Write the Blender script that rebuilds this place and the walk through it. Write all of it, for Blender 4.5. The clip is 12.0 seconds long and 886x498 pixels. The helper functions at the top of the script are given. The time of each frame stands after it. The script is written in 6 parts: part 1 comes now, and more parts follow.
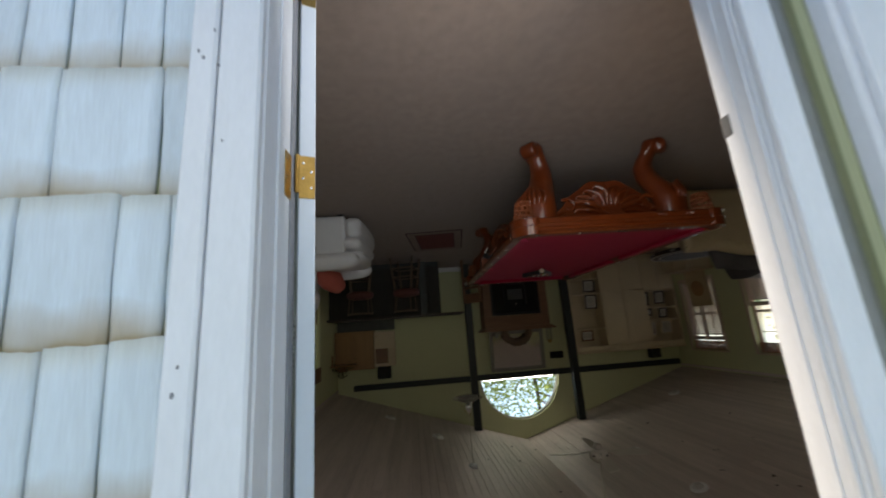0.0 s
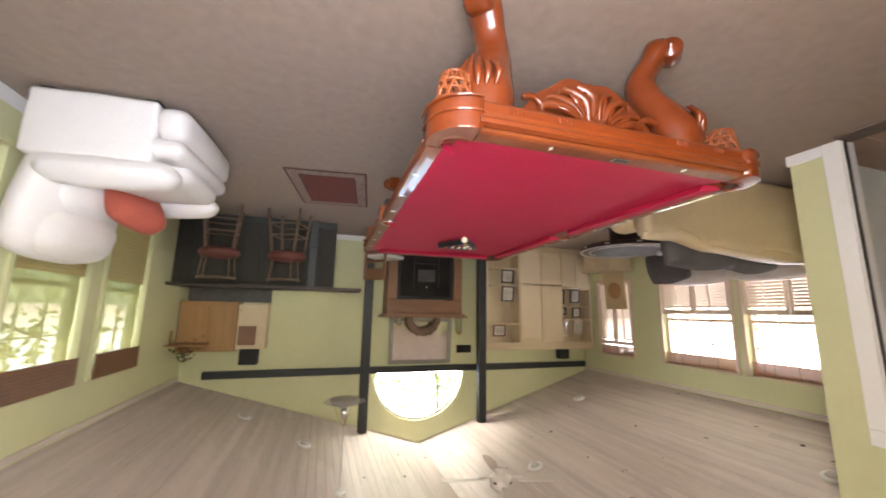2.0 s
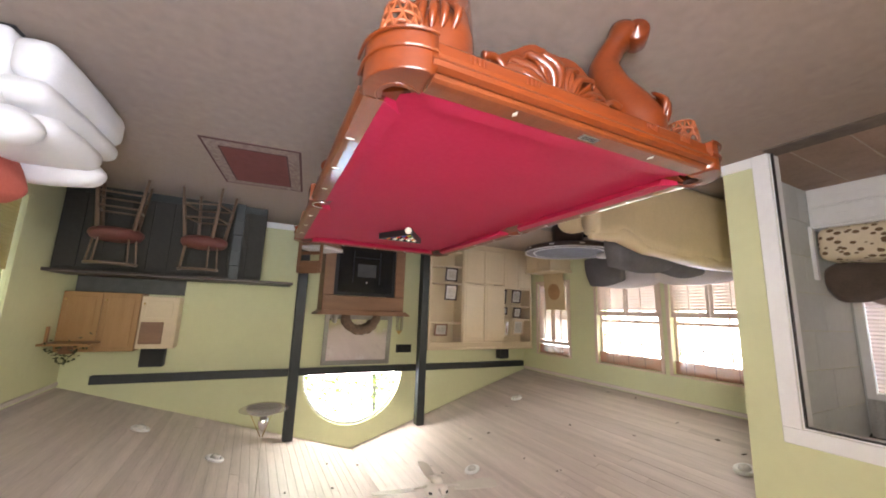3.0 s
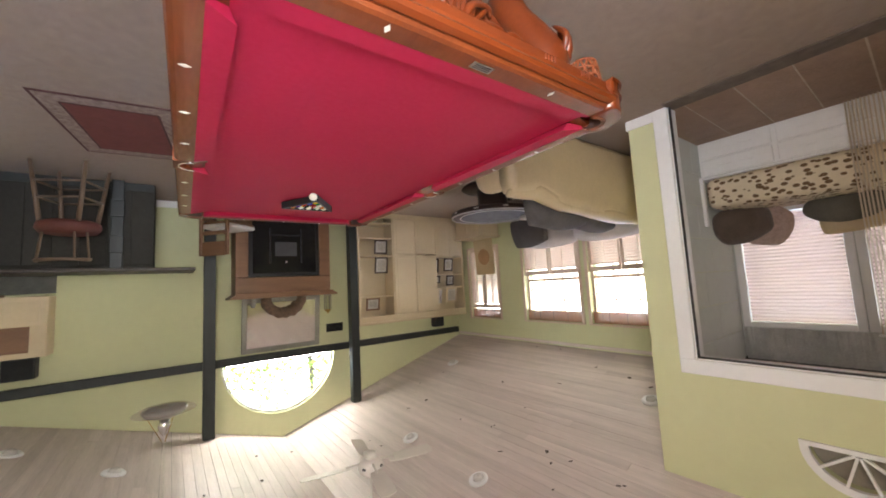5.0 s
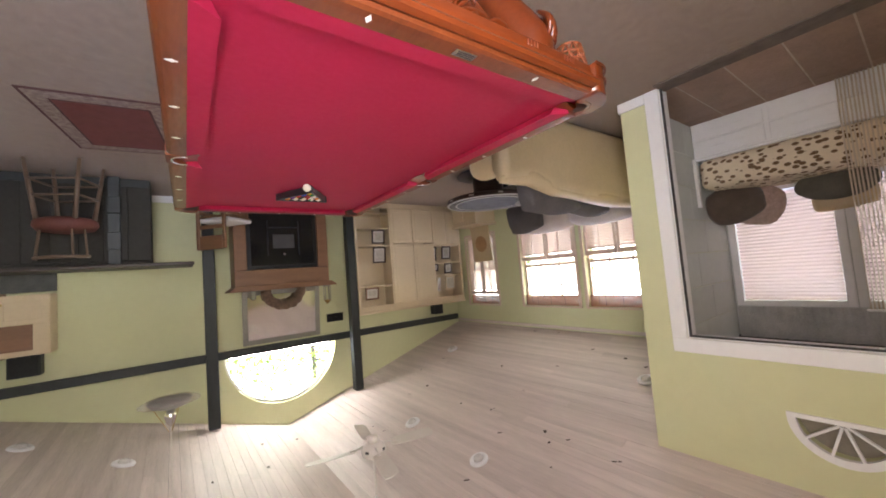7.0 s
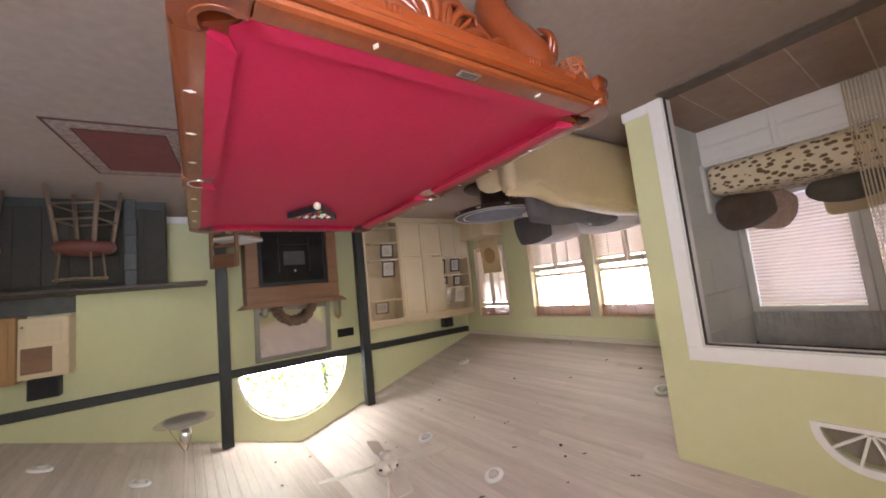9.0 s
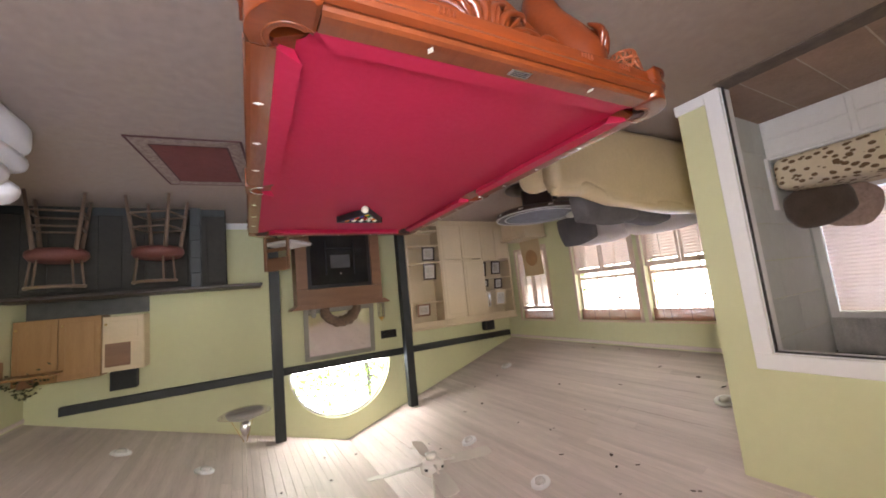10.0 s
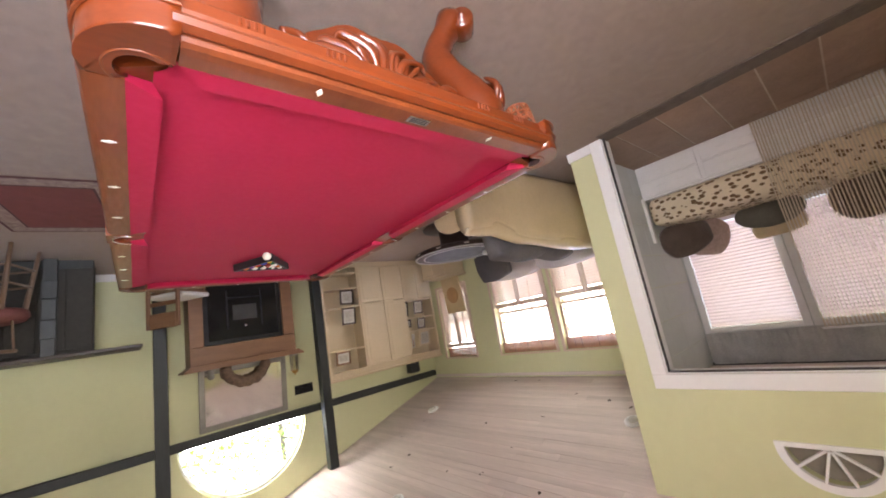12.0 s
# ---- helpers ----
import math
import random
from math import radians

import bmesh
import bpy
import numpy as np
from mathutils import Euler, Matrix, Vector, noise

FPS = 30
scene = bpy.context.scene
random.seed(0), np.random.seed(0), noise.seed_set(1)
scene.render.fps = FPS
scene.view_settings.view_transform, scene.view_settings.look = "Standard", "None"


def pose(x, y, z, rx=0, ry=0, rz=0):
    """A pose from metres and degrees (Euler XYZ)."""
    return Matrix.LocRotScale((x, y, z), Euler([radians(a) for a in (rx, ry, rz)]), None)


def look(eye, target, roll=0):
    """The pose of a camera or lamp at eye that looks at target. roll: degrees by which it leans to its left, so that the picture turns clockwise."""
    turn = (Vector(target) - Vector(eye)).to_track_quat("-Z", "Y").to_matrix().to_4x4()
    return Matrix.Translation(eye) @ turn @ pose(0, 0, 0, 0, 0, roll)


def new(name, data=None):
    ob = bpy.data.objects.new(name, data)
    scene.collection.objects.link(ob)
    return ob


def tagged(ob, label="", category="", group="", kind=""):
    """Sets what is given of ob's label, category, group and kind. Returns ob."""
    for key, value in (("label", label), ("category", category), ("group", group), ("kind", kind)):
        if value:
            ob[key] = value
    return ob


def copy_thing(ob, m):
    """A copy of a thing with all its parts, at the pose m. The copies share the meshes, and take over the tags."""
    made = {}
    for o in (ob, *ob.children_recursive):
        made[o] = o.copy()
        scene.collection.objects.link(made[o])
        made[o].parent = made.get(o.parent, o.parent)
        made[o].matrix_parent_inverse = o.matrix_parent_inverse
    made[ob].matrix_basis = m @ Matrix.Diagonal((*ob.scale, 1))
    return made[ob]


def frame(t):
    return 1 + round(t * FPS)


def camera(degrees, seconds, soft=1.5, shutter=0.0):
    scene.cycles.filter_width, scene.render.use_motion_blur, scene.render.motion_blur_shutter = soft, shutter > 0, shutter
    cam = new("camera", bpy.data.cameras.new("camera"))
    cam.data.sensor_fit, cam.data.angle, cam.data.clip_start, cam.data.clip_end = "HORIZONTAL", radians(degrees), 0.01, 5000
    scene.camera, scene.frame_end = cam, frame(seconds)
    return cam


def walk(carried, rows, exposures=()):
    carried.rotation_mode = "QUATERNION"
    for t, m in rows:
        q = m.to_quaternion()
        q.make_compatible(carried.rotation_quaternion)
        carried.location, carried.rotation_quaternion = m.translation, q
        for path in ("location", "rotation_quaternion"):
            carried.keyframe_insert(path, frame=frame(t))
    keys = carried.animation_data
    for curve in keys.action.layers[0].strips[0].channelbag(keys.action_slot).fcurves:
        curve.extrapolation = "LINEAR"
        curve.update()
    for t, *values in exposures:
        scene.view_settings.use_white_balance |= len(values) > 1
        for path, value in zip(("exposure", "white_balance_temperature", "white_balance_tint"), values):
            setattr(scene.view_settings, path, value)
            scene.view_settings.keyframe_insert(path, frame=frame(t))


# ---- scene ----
cam = camera(101.1, 12.0, soft=1.8, shutter=0.3)
PATH = [
    (0, (0.353, 0.971, 1.348), (0.166, 2.915, 0.919), 175.8),
    (0.2, (0.264, 1.091, 1.357), (0.265, 3.048, 0.948), 177.0),
    (0.5, (0.237, 1.29, 1.326), (0.377, 3.213, 0.795), 178.2),
    (0.8, (0.235, 1.536, 1.294), (0.212, 3.464, 0.764), 177.0),
    (1, (0.202, 1.649, 1.303), (0.098, 3.56, 0.724), 178.0),
    (1.2, (0.176, 1.748, 1.311), (0.07, 3.663, 0.753), 178.5),
    (1.5, (0.079, 1.962, 1.332), (-0.205, 3.904, 0.96), 178.2),
    (2, (-0.058, 2.238, 1.374), (-0.671, 4.109, 1.033), -179.0),
    (2.2, (-0.069, 2.303, 1.402), (-0.836, 4.116, 1.054), -178.5),
    (2.5, (-0.078, 2.398, 1.372), (-1.077, 4.102, 1.058), -178.5),
    (2.7, (-0.111, 2.442, 1.374), (-1.02, 4.183, 0.994), -177.3),
    (4.3, (-0.351, 2.56, 1.441), (-1.39, 4.269, 1.442), 177.8),
    (4.5, (-0.366, 2.566, 1.444), (-1.498, 4.215, 1.399), 177.7),
    (5, (-0.398, 2.564, 1.421), (-1.591, 4.157, 1.226), 176.9),
    (5.5, (-0.403, 2.551, 1.414), (-1.66, 4.095, 1.221), 175.0),
    (6, (-0.408, 2.553, 1.403), (-1.727, 4.039, 1.17), 173.3),
    (6.5, (-0.437, 2.521, 1.399), (-1.744, 4.017, 1.173), 174.4),
    (7, (-0.404, 2.517, 1.437), (-1.601, 4.114, 1.304), 175.4),
    (7.2, (-0.411, 2.511, 1.441), (-1.626, 4.093, 1.292), 175.7),
    (9, (-0.389, 2.502, 1.429), (-1.551, 4.117, 1.226), 174.0),
    (9.5, (-0.4, 2.491, 1.43), (-1.565, 4.106, 1.234), 174.0),
    (10, (-0.344, 2.519, 1.439), (-1.33, 4.243, 1.196), 174.2),
    (10.5, (-0.407, 2.539, 1.416), (-1.518, 4.152, 1.014), 172.6),
    (11, (-0.452, 2.538, 1.394), (-1.675, 4.056, 0.945), 171.2),
    (11.5, (-0.455, 2.533, 1.397), (-1.709, 4.027, 0.953), 169.6),
    (12, (-0.439, 2.541, 1.397), (-1.767, 3.985, 1.01), 169.8),
]
EXPOSURES = [(0.0, 1.15, 7000, 10), (0.4, 1.52, 7000, 10), (0.8, 2.2, 6900, 11), (1.1, 3.25, 7000, 14), (1.5, 4.05, 7500, 18), (2.0, 4.3, 7200, 19), (2.5, 4.45, 6800, 20), (5.0, 4.25, 6800, 18), (7.0, 4.25, 6700, 22), (10.0, 4.2, 6700, 23), (12.0, 4.45, 6700, 24)]
walk(cam, [(t, look(eye, target, roll)) for t, eye, target, roll in PATH], EXPOSURES)

# ---- sky, sun, window light and one added fill ----
world = bpy.data.worlds.new("world")
scene.world = world
world.use_nodes = True
sky = world.node_tree.nodes.new("ShaderNodeTexSky")
sky.sky_type, sky.sun_disc = "NISHITA", False
sky.sun_elevation, sky.sun_rotation = radians(80), radians(-23)
background = world.node_tree.nodes["Background"]
background.inputs["Strength"].default_value = 0.15
world.node_tree.links.new(sky.outputs[0], background.inputs["Color"])

sun = new("sun", bpy.data.lights.new("sun", "SUN"))
sun.data.energy, sun.data.angle, sun.data.color = 4.5, radians(0.6), (1.0, 0.95, 0.88)
sun.matrix_world = look((-1.0, 6.8, 14.0), (0.0, 4.5, 0.0))


def area_light(name, eye, target, width, height, watts, tint=(1.0, 1.0, 1.0)):
    """An area lamp: sky light through one opening, or added fill."""
    lamp = new(name, bpy.data.lights.new(name, "AREA"))
    lamp.data.shape, lamp.data.size, lamp.data.size_y = "RECTANGLE", width, height
    lamp.data.energy, lamp.data.color = watts, tint
    lamp.matrix_world = look(eye, target)
    return lamp


area_light("sky_light_arch", (-1.87, 9.13, 2.475), (-1.87, 8.55, 3.3), 1.55, 0.10, 4.0, (1.0, 1.0, 0.93))
area_light("sky_light_window_a", (-5.80, 6.5, 1.45), (-4.6, 6.5, 1.35), 1.05, 1.3, 1.8, (1.0, 0.93, 0.88))
area_light("sky_light_window_b", (-5.80, 5.25, 1.45), (-4.6, 5.25, 1.35), 1.0, 1.3, 1.8, (1.0, 0.93, 0.88))
area_light("sky_light_window_c", (-5.80, 8.15, 1.45), (-4.6, 8.15, 1.35), 0.8, 1.3, 0.7, (1.0, 0.93, 0.88))
for y in (4.8, 5.92, 7.06):
    area_light("sky_light_east", (2.42, y, 2.62), (0.35, y, 1.7), 0.85, 0.5, 3.5, (0.97, 1.0, 0.92))
area_light("sky_light_alcove", (-6.5, 2.9, 1.5), (-5.0, 2.9, 1.3), 2.0, 1.2, 1.6, (1.0, 0.90, 0.86))
area_light("sky_light_door", (0.05, 1.95, 1.05), (0.25, 3.4, 0.75), 0.9, 1.9, 4.8, (0.95, 0.97, 1.0))
# added warm fill inside the doorway, brightens the partition; no source of its own
area_light("partition_fill", (-0.40, 2.10, 1.25), (-2.4, 2.75, 1.50), 0.5, 1.7, 2.2, (1.0, 0.89, 0.78))

# ---- materials ----
def material(name, colour, rough=0.6, metal=0.0, second=None, scale=6.0, amount=0.35, bump=0.0, bump_scale=60.0, coat=0.0, stretch=(1, 1, 1), tone=0.0, sheen=0.0):
    """A surface with broad and fine variation, relief, and a tone that differs from piece to piece."""
    m = bpy.data.materials.new(name)
    m.use_nodes = True
    n, l = m.node_tree.nodes, m.node_tree.links
    b = n["Principled BSDF"]
    b.inputs["Metallic"].default_value = metal
    b.inputs["Coat Weight"].default_value = coat
    b.inputs["Coat Roughness"].default_value = 0.12
    b.inputs["Sheen Weight"].default_value = sheen
    geo = n.new("ShaderNodeTexCoord")
    place = n.new("ShaderNodeMapping")
    place.inputs["Scale"].default_value = stretch
    l.new(geo.outputs["Object"], place.inputs["Vector"])
    broad = n.new("ShaderNodeTexNoise")
    broad.inputs["Scale"].default_value, broad.inputs["Detail"].default_value = scale, 3
    fine = n.new("ShaderNodeTexNoise")
    fine.inputs["Scale"].default_value, fine.inputs["Detail"].default_value = scale * 9, 4
    for tex in (broad, fine):
        l.new(place.outputs[0], tex.inputs["Vector"])
    both = n.new("ShaderNodeMix")
    both.data_type = "FLOAT"
    both.inputs[0].default_value = 0.4
    l.new(broad.outputs["Fac"], both.inputs[2])
    l.new(fine.outputs["Fac"], both.inputs[3])
    ramp = n.new("ShaderNodeMapRange")
    ramp.inputs["From Min"].default_value, ramp.inputs["From Max"].default_value = 0.3, 0.7
    l.new(both.outputs[0], ramp.inputs["Value"])
    mix = n.new("ShaderNodeMix")
    mix.data_type = "RGBA"
    second = second or tuple(c * (1 - amount) for c in colour)
    mix.inputs[6].default_value, mix.inputs[7].default_value = (*colour, 1), (*second, 1)
    l.new(ramp.outputs[0], mix.inputs[0])
    out = mix.outputs[2]
    if tone:
        info, hsv, rnd = n.new("ShaderNodeObjectInfo"), n.new("ShaderNodeHueSaturation"), n.new("ShaderNodeMapRange")
        isl = n.new("ShaderNodeNewGeometry")
        add = n.new("ShaderNodeMath")
        add.operation = "ADD"
        frac = n.new("ShaderNodeMath")
        frac.operation = "FRACT"
        l.new(info.outputs["Random"], add.inputs[0])
        l.new(isl.outputs["Random Per Island"], add.inputs[1])
        l.new(add.outputs[0], frac.inputs[0])
        rnd.inputs["To Min"].default_value, rnd.inputs["To Max"].default_value = 1 - tone, 1 + tone
        l.new(frac.outputs[0], rnd.inputs["Value"])
        l.new(rnd.outputs[0], hsv.inputs["Value"])
        l.new(out, hsv.inputs["Color"])
        out = hsv.outputs[0]
    l.new(out, b.inputs["Base Color"])
    shine = n.new("ShaderNodeMapRange")
    shine.inputs["To Min"].default_value, shine.inputs["To Max"].default_value = max(rough - 0.08, 0.03), min(rough + 0.1, 1)
    l.new(fine.outputs["Fac"], shine.inputs["Value"])
    l.new(shine.outputs[0], b.inputs["Roughness"])
    if bump:
        relief, tex = n.new("ShaderNodeBump"), n.new("ShaderNodeTexNoise")
        tex.inputs["Scale"].default_value, tex.inputs["Detail"].default_value = bump_scale, 4
        l.new(place.outputs[0], tex.inputs["Vector"])
        relief.inputs["Strength"].default_value, relief.inputs["Distance"].default_value = bump, 0.01
        l.new(tex.outputs["Fac"], relief.inputs["Height"])
        l.new(relief.outputs[0], b.inputs["Normal"])
    return m


def glass(name, colour=(1, 1, 1), rough=0.0):
    m = bpy.data.materials.new(name)
    m.use_nodes = True
    b = m.node_tree.nodes["Principled BSDF"]
    b.inputs["Base Color"].default_value = (*colour, 1)
    b.inputs["Transmission Weight"].default_value, b.inputs["Roughness"].default_value, b.inputs["IOR"].default_value = 1.0, rough, 1.03
    return m


def sheer(name, colour, clear=0.4, glow=0.5):
    """Thin cloth: part open weave, part translucent."""
    m = bpy.data.materials.new(name)
    m.use_nodes = True
    n, l = m.node_tree.nodes, m.node_tree.links
    n.remove(n["Principled BSDF"])
    dif, tra, opn, mix, mix2 = (n.new("ShaderNode" + k) for k in ("BsdfDiffuse", "BsdfTranslucent", "BsdfTransparent", "MixShader", "MixShader"))
    weave = n.new("ShaderNodeTexNoise")
    weave.inputs["Scale"].default_value = 40
    tint = n.new("ShaderNodeMix")
    tint.data_type = "RGBA"
    tint.inputs[6].default_value, tint.inputs[7].default_value = (*colour, 1), (*(c * 0.85 for c in colour), 1)
    l.new(weave.outputs["Fac"], tint.inputs[0])
    l.new(tint.outputs[2], dif.inputs[0])
    l.new(tint.outputs[2], tra.inputs[0])
    mix.inputs[0].default_value, mix2.inputs[0].default_value = glow, clear
    l.new(dif.outputs[0], mix.inputs[1])
    l.new(tra.outputs[0], mix.inputs[2])
    l.new(mix.outputs[0], mix2.inputs[1])
    l.new(opn.outputs[0], mix2.inputs[2])
    l.new(mix2.outputs[0], n["Material Output"].inputs[0])
    return m


M_WALL = material("pale_green_paint", (0.60, 0.61, 0.365), 0.75, scale=1.5, amount=0.06, bump=0.06, bump_scale=140)
M_CEIL = material("whitewashed_planks", (0.67, 0.58, 0.54), 0.5, scale=3.0, amount=0.30, bump=0.1, bump_scale=30, stretch=(4, 0.22, 4), tone=0.08)
M_CARPET = material("taupe_carpet", (0.275, 0.192, 0.138), 0.97, scale=14, amount=0.28, bump=0.4, bump_scale=420, sheen=0.2)
M_WHITE = material("white_paint", (0.80, 0.80, 0.80), 0.4, scale=3, amount=0.07, bump=0.04, bump_scale=30)
M_OLDWHITE = material("weathered_white_paint", (0.80, 0.80, 0.82), 0.5, scale=6, amount=0.10, bump=0.10, bump_scale=25, stretch=(2, 2, 0.6))
M_SHINGLE = material("weathered_shingle", (0.70, 0.77, 0.82), 0.8, second=(0.57, 0.62, 0.65), scale=4, bump=0.25, bump_scale=30, stretch=(5, 5, 0.4), tone=0.05)
M_BLACKWOOD = material("dark_painted_timber", (0.022, 0.028, 0.027), 0.5, scale=7, amount=0.5, bump=0.15, stretch=(4, 4, 0.6))
M_ORANGE = material("polished_cherry_wood", (0.162, 0.029, 0.0045), 0.42, second=(0.105, 0.018, 0.003), scale=1.6, coat=0.9, stretch=(1, 5, 5))
M_RAIL = material("brown_rail_wood", (0.190, 0.042, 0.010), 0.42, second=(0.125, 0.027, 0.007), scale=2, coat=0.7, stretch=(5, 1, 5))
M_FELT = material("crimson_billiard_cloth", (0.41, 0.009, 0.045), 0.74, second=(0.365, 0.008, 0.039), scale=5, bump=0.1, bump_scale=600)
M_FELT.node_tree.nodes["Principled BSDF"].inputs["Specular IOR Level"].default_value = 0.30
for lacquered in (M_ORANGE, M_RAIL):
    lacquered.node_tree.nodes["Principled BSDF"].inputs["Specular IOR Level"].default_value = 0.20
    lacquered.node_tree.nodes["Principled BSDF"].inputs["Coat Roughness"].default_value = 0.06
M_HONEY = material("honey_oak", (0.36, 0.20, 0.075), 0.45, second=(0.28, 0.145, 0.05), scale=4, stretch=(4, 4, 0.5), bump=0.05, tone=0.05)
M_OAK = material("brown_oak", (0.23, 0.115, 0.056), 0.45, second=(0.165, 0.078, 0.038), scale=4, stretch=(0.6, 4, 4), bump=0.06)
M_CREAM = material("cream_cabinet_paint", (0.62, 0.50, 0.33), 0.5, scale=3, amount=0.1, tone=0.03)
M_LEATHER = material("cream_leather", (0.58, 0.45, 0.27), 0.42, scale=4, amount=0.15, bump=0.2, bump_scale=90)
M_WHITELEATHER = material("white_leather", (0.68, 0.66, 0.65), 0.45, scale=4, amount=0.08, bump=0.2, bump_scale=70)
# grey tint put into the panes to dim the light from outdoors
M_GLASS = glass("dimmed_window_glass", (0.55, 0.55, 0.54))


def stain_tops(m, colour):
    """Brown run-off stains with an uneven edge under the course above."""
    n, l = m.node_tree.nodes, m.node_tree.links
    b = n["Principled BSDF"]
    base = b.inputs["Base Color"].links[0].from_socket
    co, sep, wob = n.new("ShaderNodeTexCoord"), n.new("ShaderNodeSeparateXYZ"), n.new("ShaderNodeTexNoise")
    wob.inputs["Scale"].default_value = 9
    l.new(co.outputs["Generated"], sep.inputs[0])
    l.new(co.outputs["Object"], wob.inputs["Vector"])
    add = n.new("ShaderNodeMath")
    add.operation = "MULTIPLY_ADD"
    add.inputs[1].default_value = 0.35
    l.new(wob.outputs["Fac"], add.inputs[0])
    l.new(sep.outputs["Z"], add.inputs[2])
    edge = n.new("ShaderNodeMapRange")
    edge.inputs["From Min"].default_value, edge.inputs["From Max"].default_value, edge.inputs["To Max"].default_value = 0.84, 1.12, 0.95
    l.new(add.outputs[0], edge.inputs["Value"])
    mix = n.new("ShaderNodeMix")
    mix.data_type = "RGBA"
    mix.inputs[7].default_value = (*colour, 1)
    l.new(edge.outputs[0], mix.inputs[0])
    l.new(base, mix.inputs[6])
    l.new(mix.outputs[2], b.inputs["Base Color"])


stain_tops(M_SHINGLE, (0.42, 0.34, 0.24))

# ---- mesh helpers ----
def part(name, bm, mat, parent=None, label="", smooth=False):
    """Links a bmesh as one mesh object under a thing or a part."""
    data = bpy.data.meshes.new(name)
    bmesh.ops.recalc_face_normals(bm, faces=bm.faces)
    bm.to_mesh(data)
    bm.free()
    data.materials.append(mat)
    if smooth:
        data.polygons.foreach_set("use_smooth", [True] * len(data.polygons))
    ob = new(name, data)
    ob.parent = parent
    if label:
        ob["label"] = label
    return ob


def empty(name, label="", category="", group="", at=(0, 0, 0), rz=0.0, kind=""):
    ob = tagged(new(name), label, category, group, kind)
    ob.empty_display_size = 0.1
    ob.matrix_basis = pose(*at, 0, 0, rz)
    return ob


def add_box(bm, lo, hi, bevel=0.0, segments=2, turn=None):
    """A box between two corners, with rounded edges; turn: a pose laid on it afterwards."""
    sub = bmesh.new()
    bmesh.ops.create_cube(sub, size=1.0)
    c = [(a + b) / 2 for a, b in zip(lo, hi)]
    s = [abs(b - a) for a, b in zip(lo, hi)]
    for v in sub.verts:
        v.co = Vector((v.co[k] * s[k] + c[k] for k in range(3)))
    if bevel:
        bmesh.ops.bevel(sub, geom=sub.edges[:], offset=min(bevel, min(s) * 0.49), segments=segments, profile=0.5, affect="EDGES")
    merge(bm, sub, turn)


def merge(bm, sub, turn=None):
    if turn is not None:
        sub.transform(turn)
    data = bpy.data.meshes.new("tmp")
    sub.to_mesh(data)
    sub.free()
    bm.from_mesh(data)
    bpy.data.meshes.remove(data)


def box(name, lo, hi, mat, parent=None, bevel=0.004, label="", segments=1, turn=None):
    bm = bmesh.new()
    add_box(bm, lo, hi, bevel, segments, turn)
    return part(name, bm, mat, parent, label)


def add_lathe(bm, profile, steps=24, turn=None, caps=True):
    """A turned shape: (radius, height) pairs round the z axis."""
    sub = bmesh.new()
    rings = []
    for r, z in profile:
        rings.append([sub.verts.new((r * math.cos(2 * math.pi * k / steps), r * math.sin(2 * math.pi * k / steps), z)) for k in range(steps)])
    for a, b in zip(rings, rings[1:]):
        for k in range(steps):
            sub.faces.new((a[k], a[(k + 1) % steps], b[(k + 1) % steps], b[k]))
    if caps:
        for ring in (rings[0], rings[-1]):
            sub.faces.new(ring)
    else:
        for k in range(steps):
            sub.faces.new((rings[-1][k], rings[-1][(k + 1) % steps], rings[0][(k + 1) % steps], rings[0][k]))
    merge(bm, sub, turn)


def add_prism(bm, outline, lo, hi, axis="z", bevel=0.0, turn=None):
    """An outline of (u, v) pairs drawn out along an axis. x: (y, z); y: (x, z); z: (x, y)."""
    sub = bmesh.new()
    def at(u, v, w):
        return {"x": (w, u, v), "y": (u, w, v), "z": (u, v, w)}[axis]
    a = [sub.verts.new(at(u, v, lo)) for u, v in outline]
    b = [sub.verts.new(at(u, v, hi)) for u, v in outline]
    sub.faces.new(a)
    sub.faces.new(b[::-1])
    k = len(outline)
    for i in range(k):
        sub.faces.new((a[i], a[(i + 1) % k], b[(i + 1) % k], b[i]))
    if bevel:
        caps = [e for e in sub.edges if (e.verts[0] in a) == (e.verts[1] in a)]
        bmesh.ops.bevel(sub, geom=caps, offset=bevel, segments=2, profile=0.5, affect="EDGES")
    merge(bm, sub, turn)


def add_tube(bm, points, radii, steps=10, turn=None, squash=1.0):
    """A round limb along points, with a radius at each."""
    sub = bmesh.new()
    pts = [Vector(p) for p in points]
    rings, side = [], None
    for i, p in enumerate(pts):
        ahead = (pts[min(i + 1, len(pts) - 1)] - pts[max(i - 1, 0)]).normalized()
        if side is None:
            side = ahead.orthogonal().normalized()
        side = (side - ahead * side.dot(ahead)).normalized()
        other = ahead.cross(side)
        r = radii[i] if hasattr(radii, "__len__") else radii
        rings.append([sub.verts.new(p + side * (r * math.cos(2 * math.pi * k / steps)) + other * (r * squash * math.sin(2 * math.pi * k / steps))) for k in range(steps)])
    for a, b in zip(rings, rings[1:]):
        for k in range(steps):
            sub.faces.new((a[k], a[(k + 1) % steps], b[(k + 1) % steps], b[k]))
    sub.faces.new(rings[0])
    sub.faces.new(rings[-1])
    merge(bm, sub, turn)


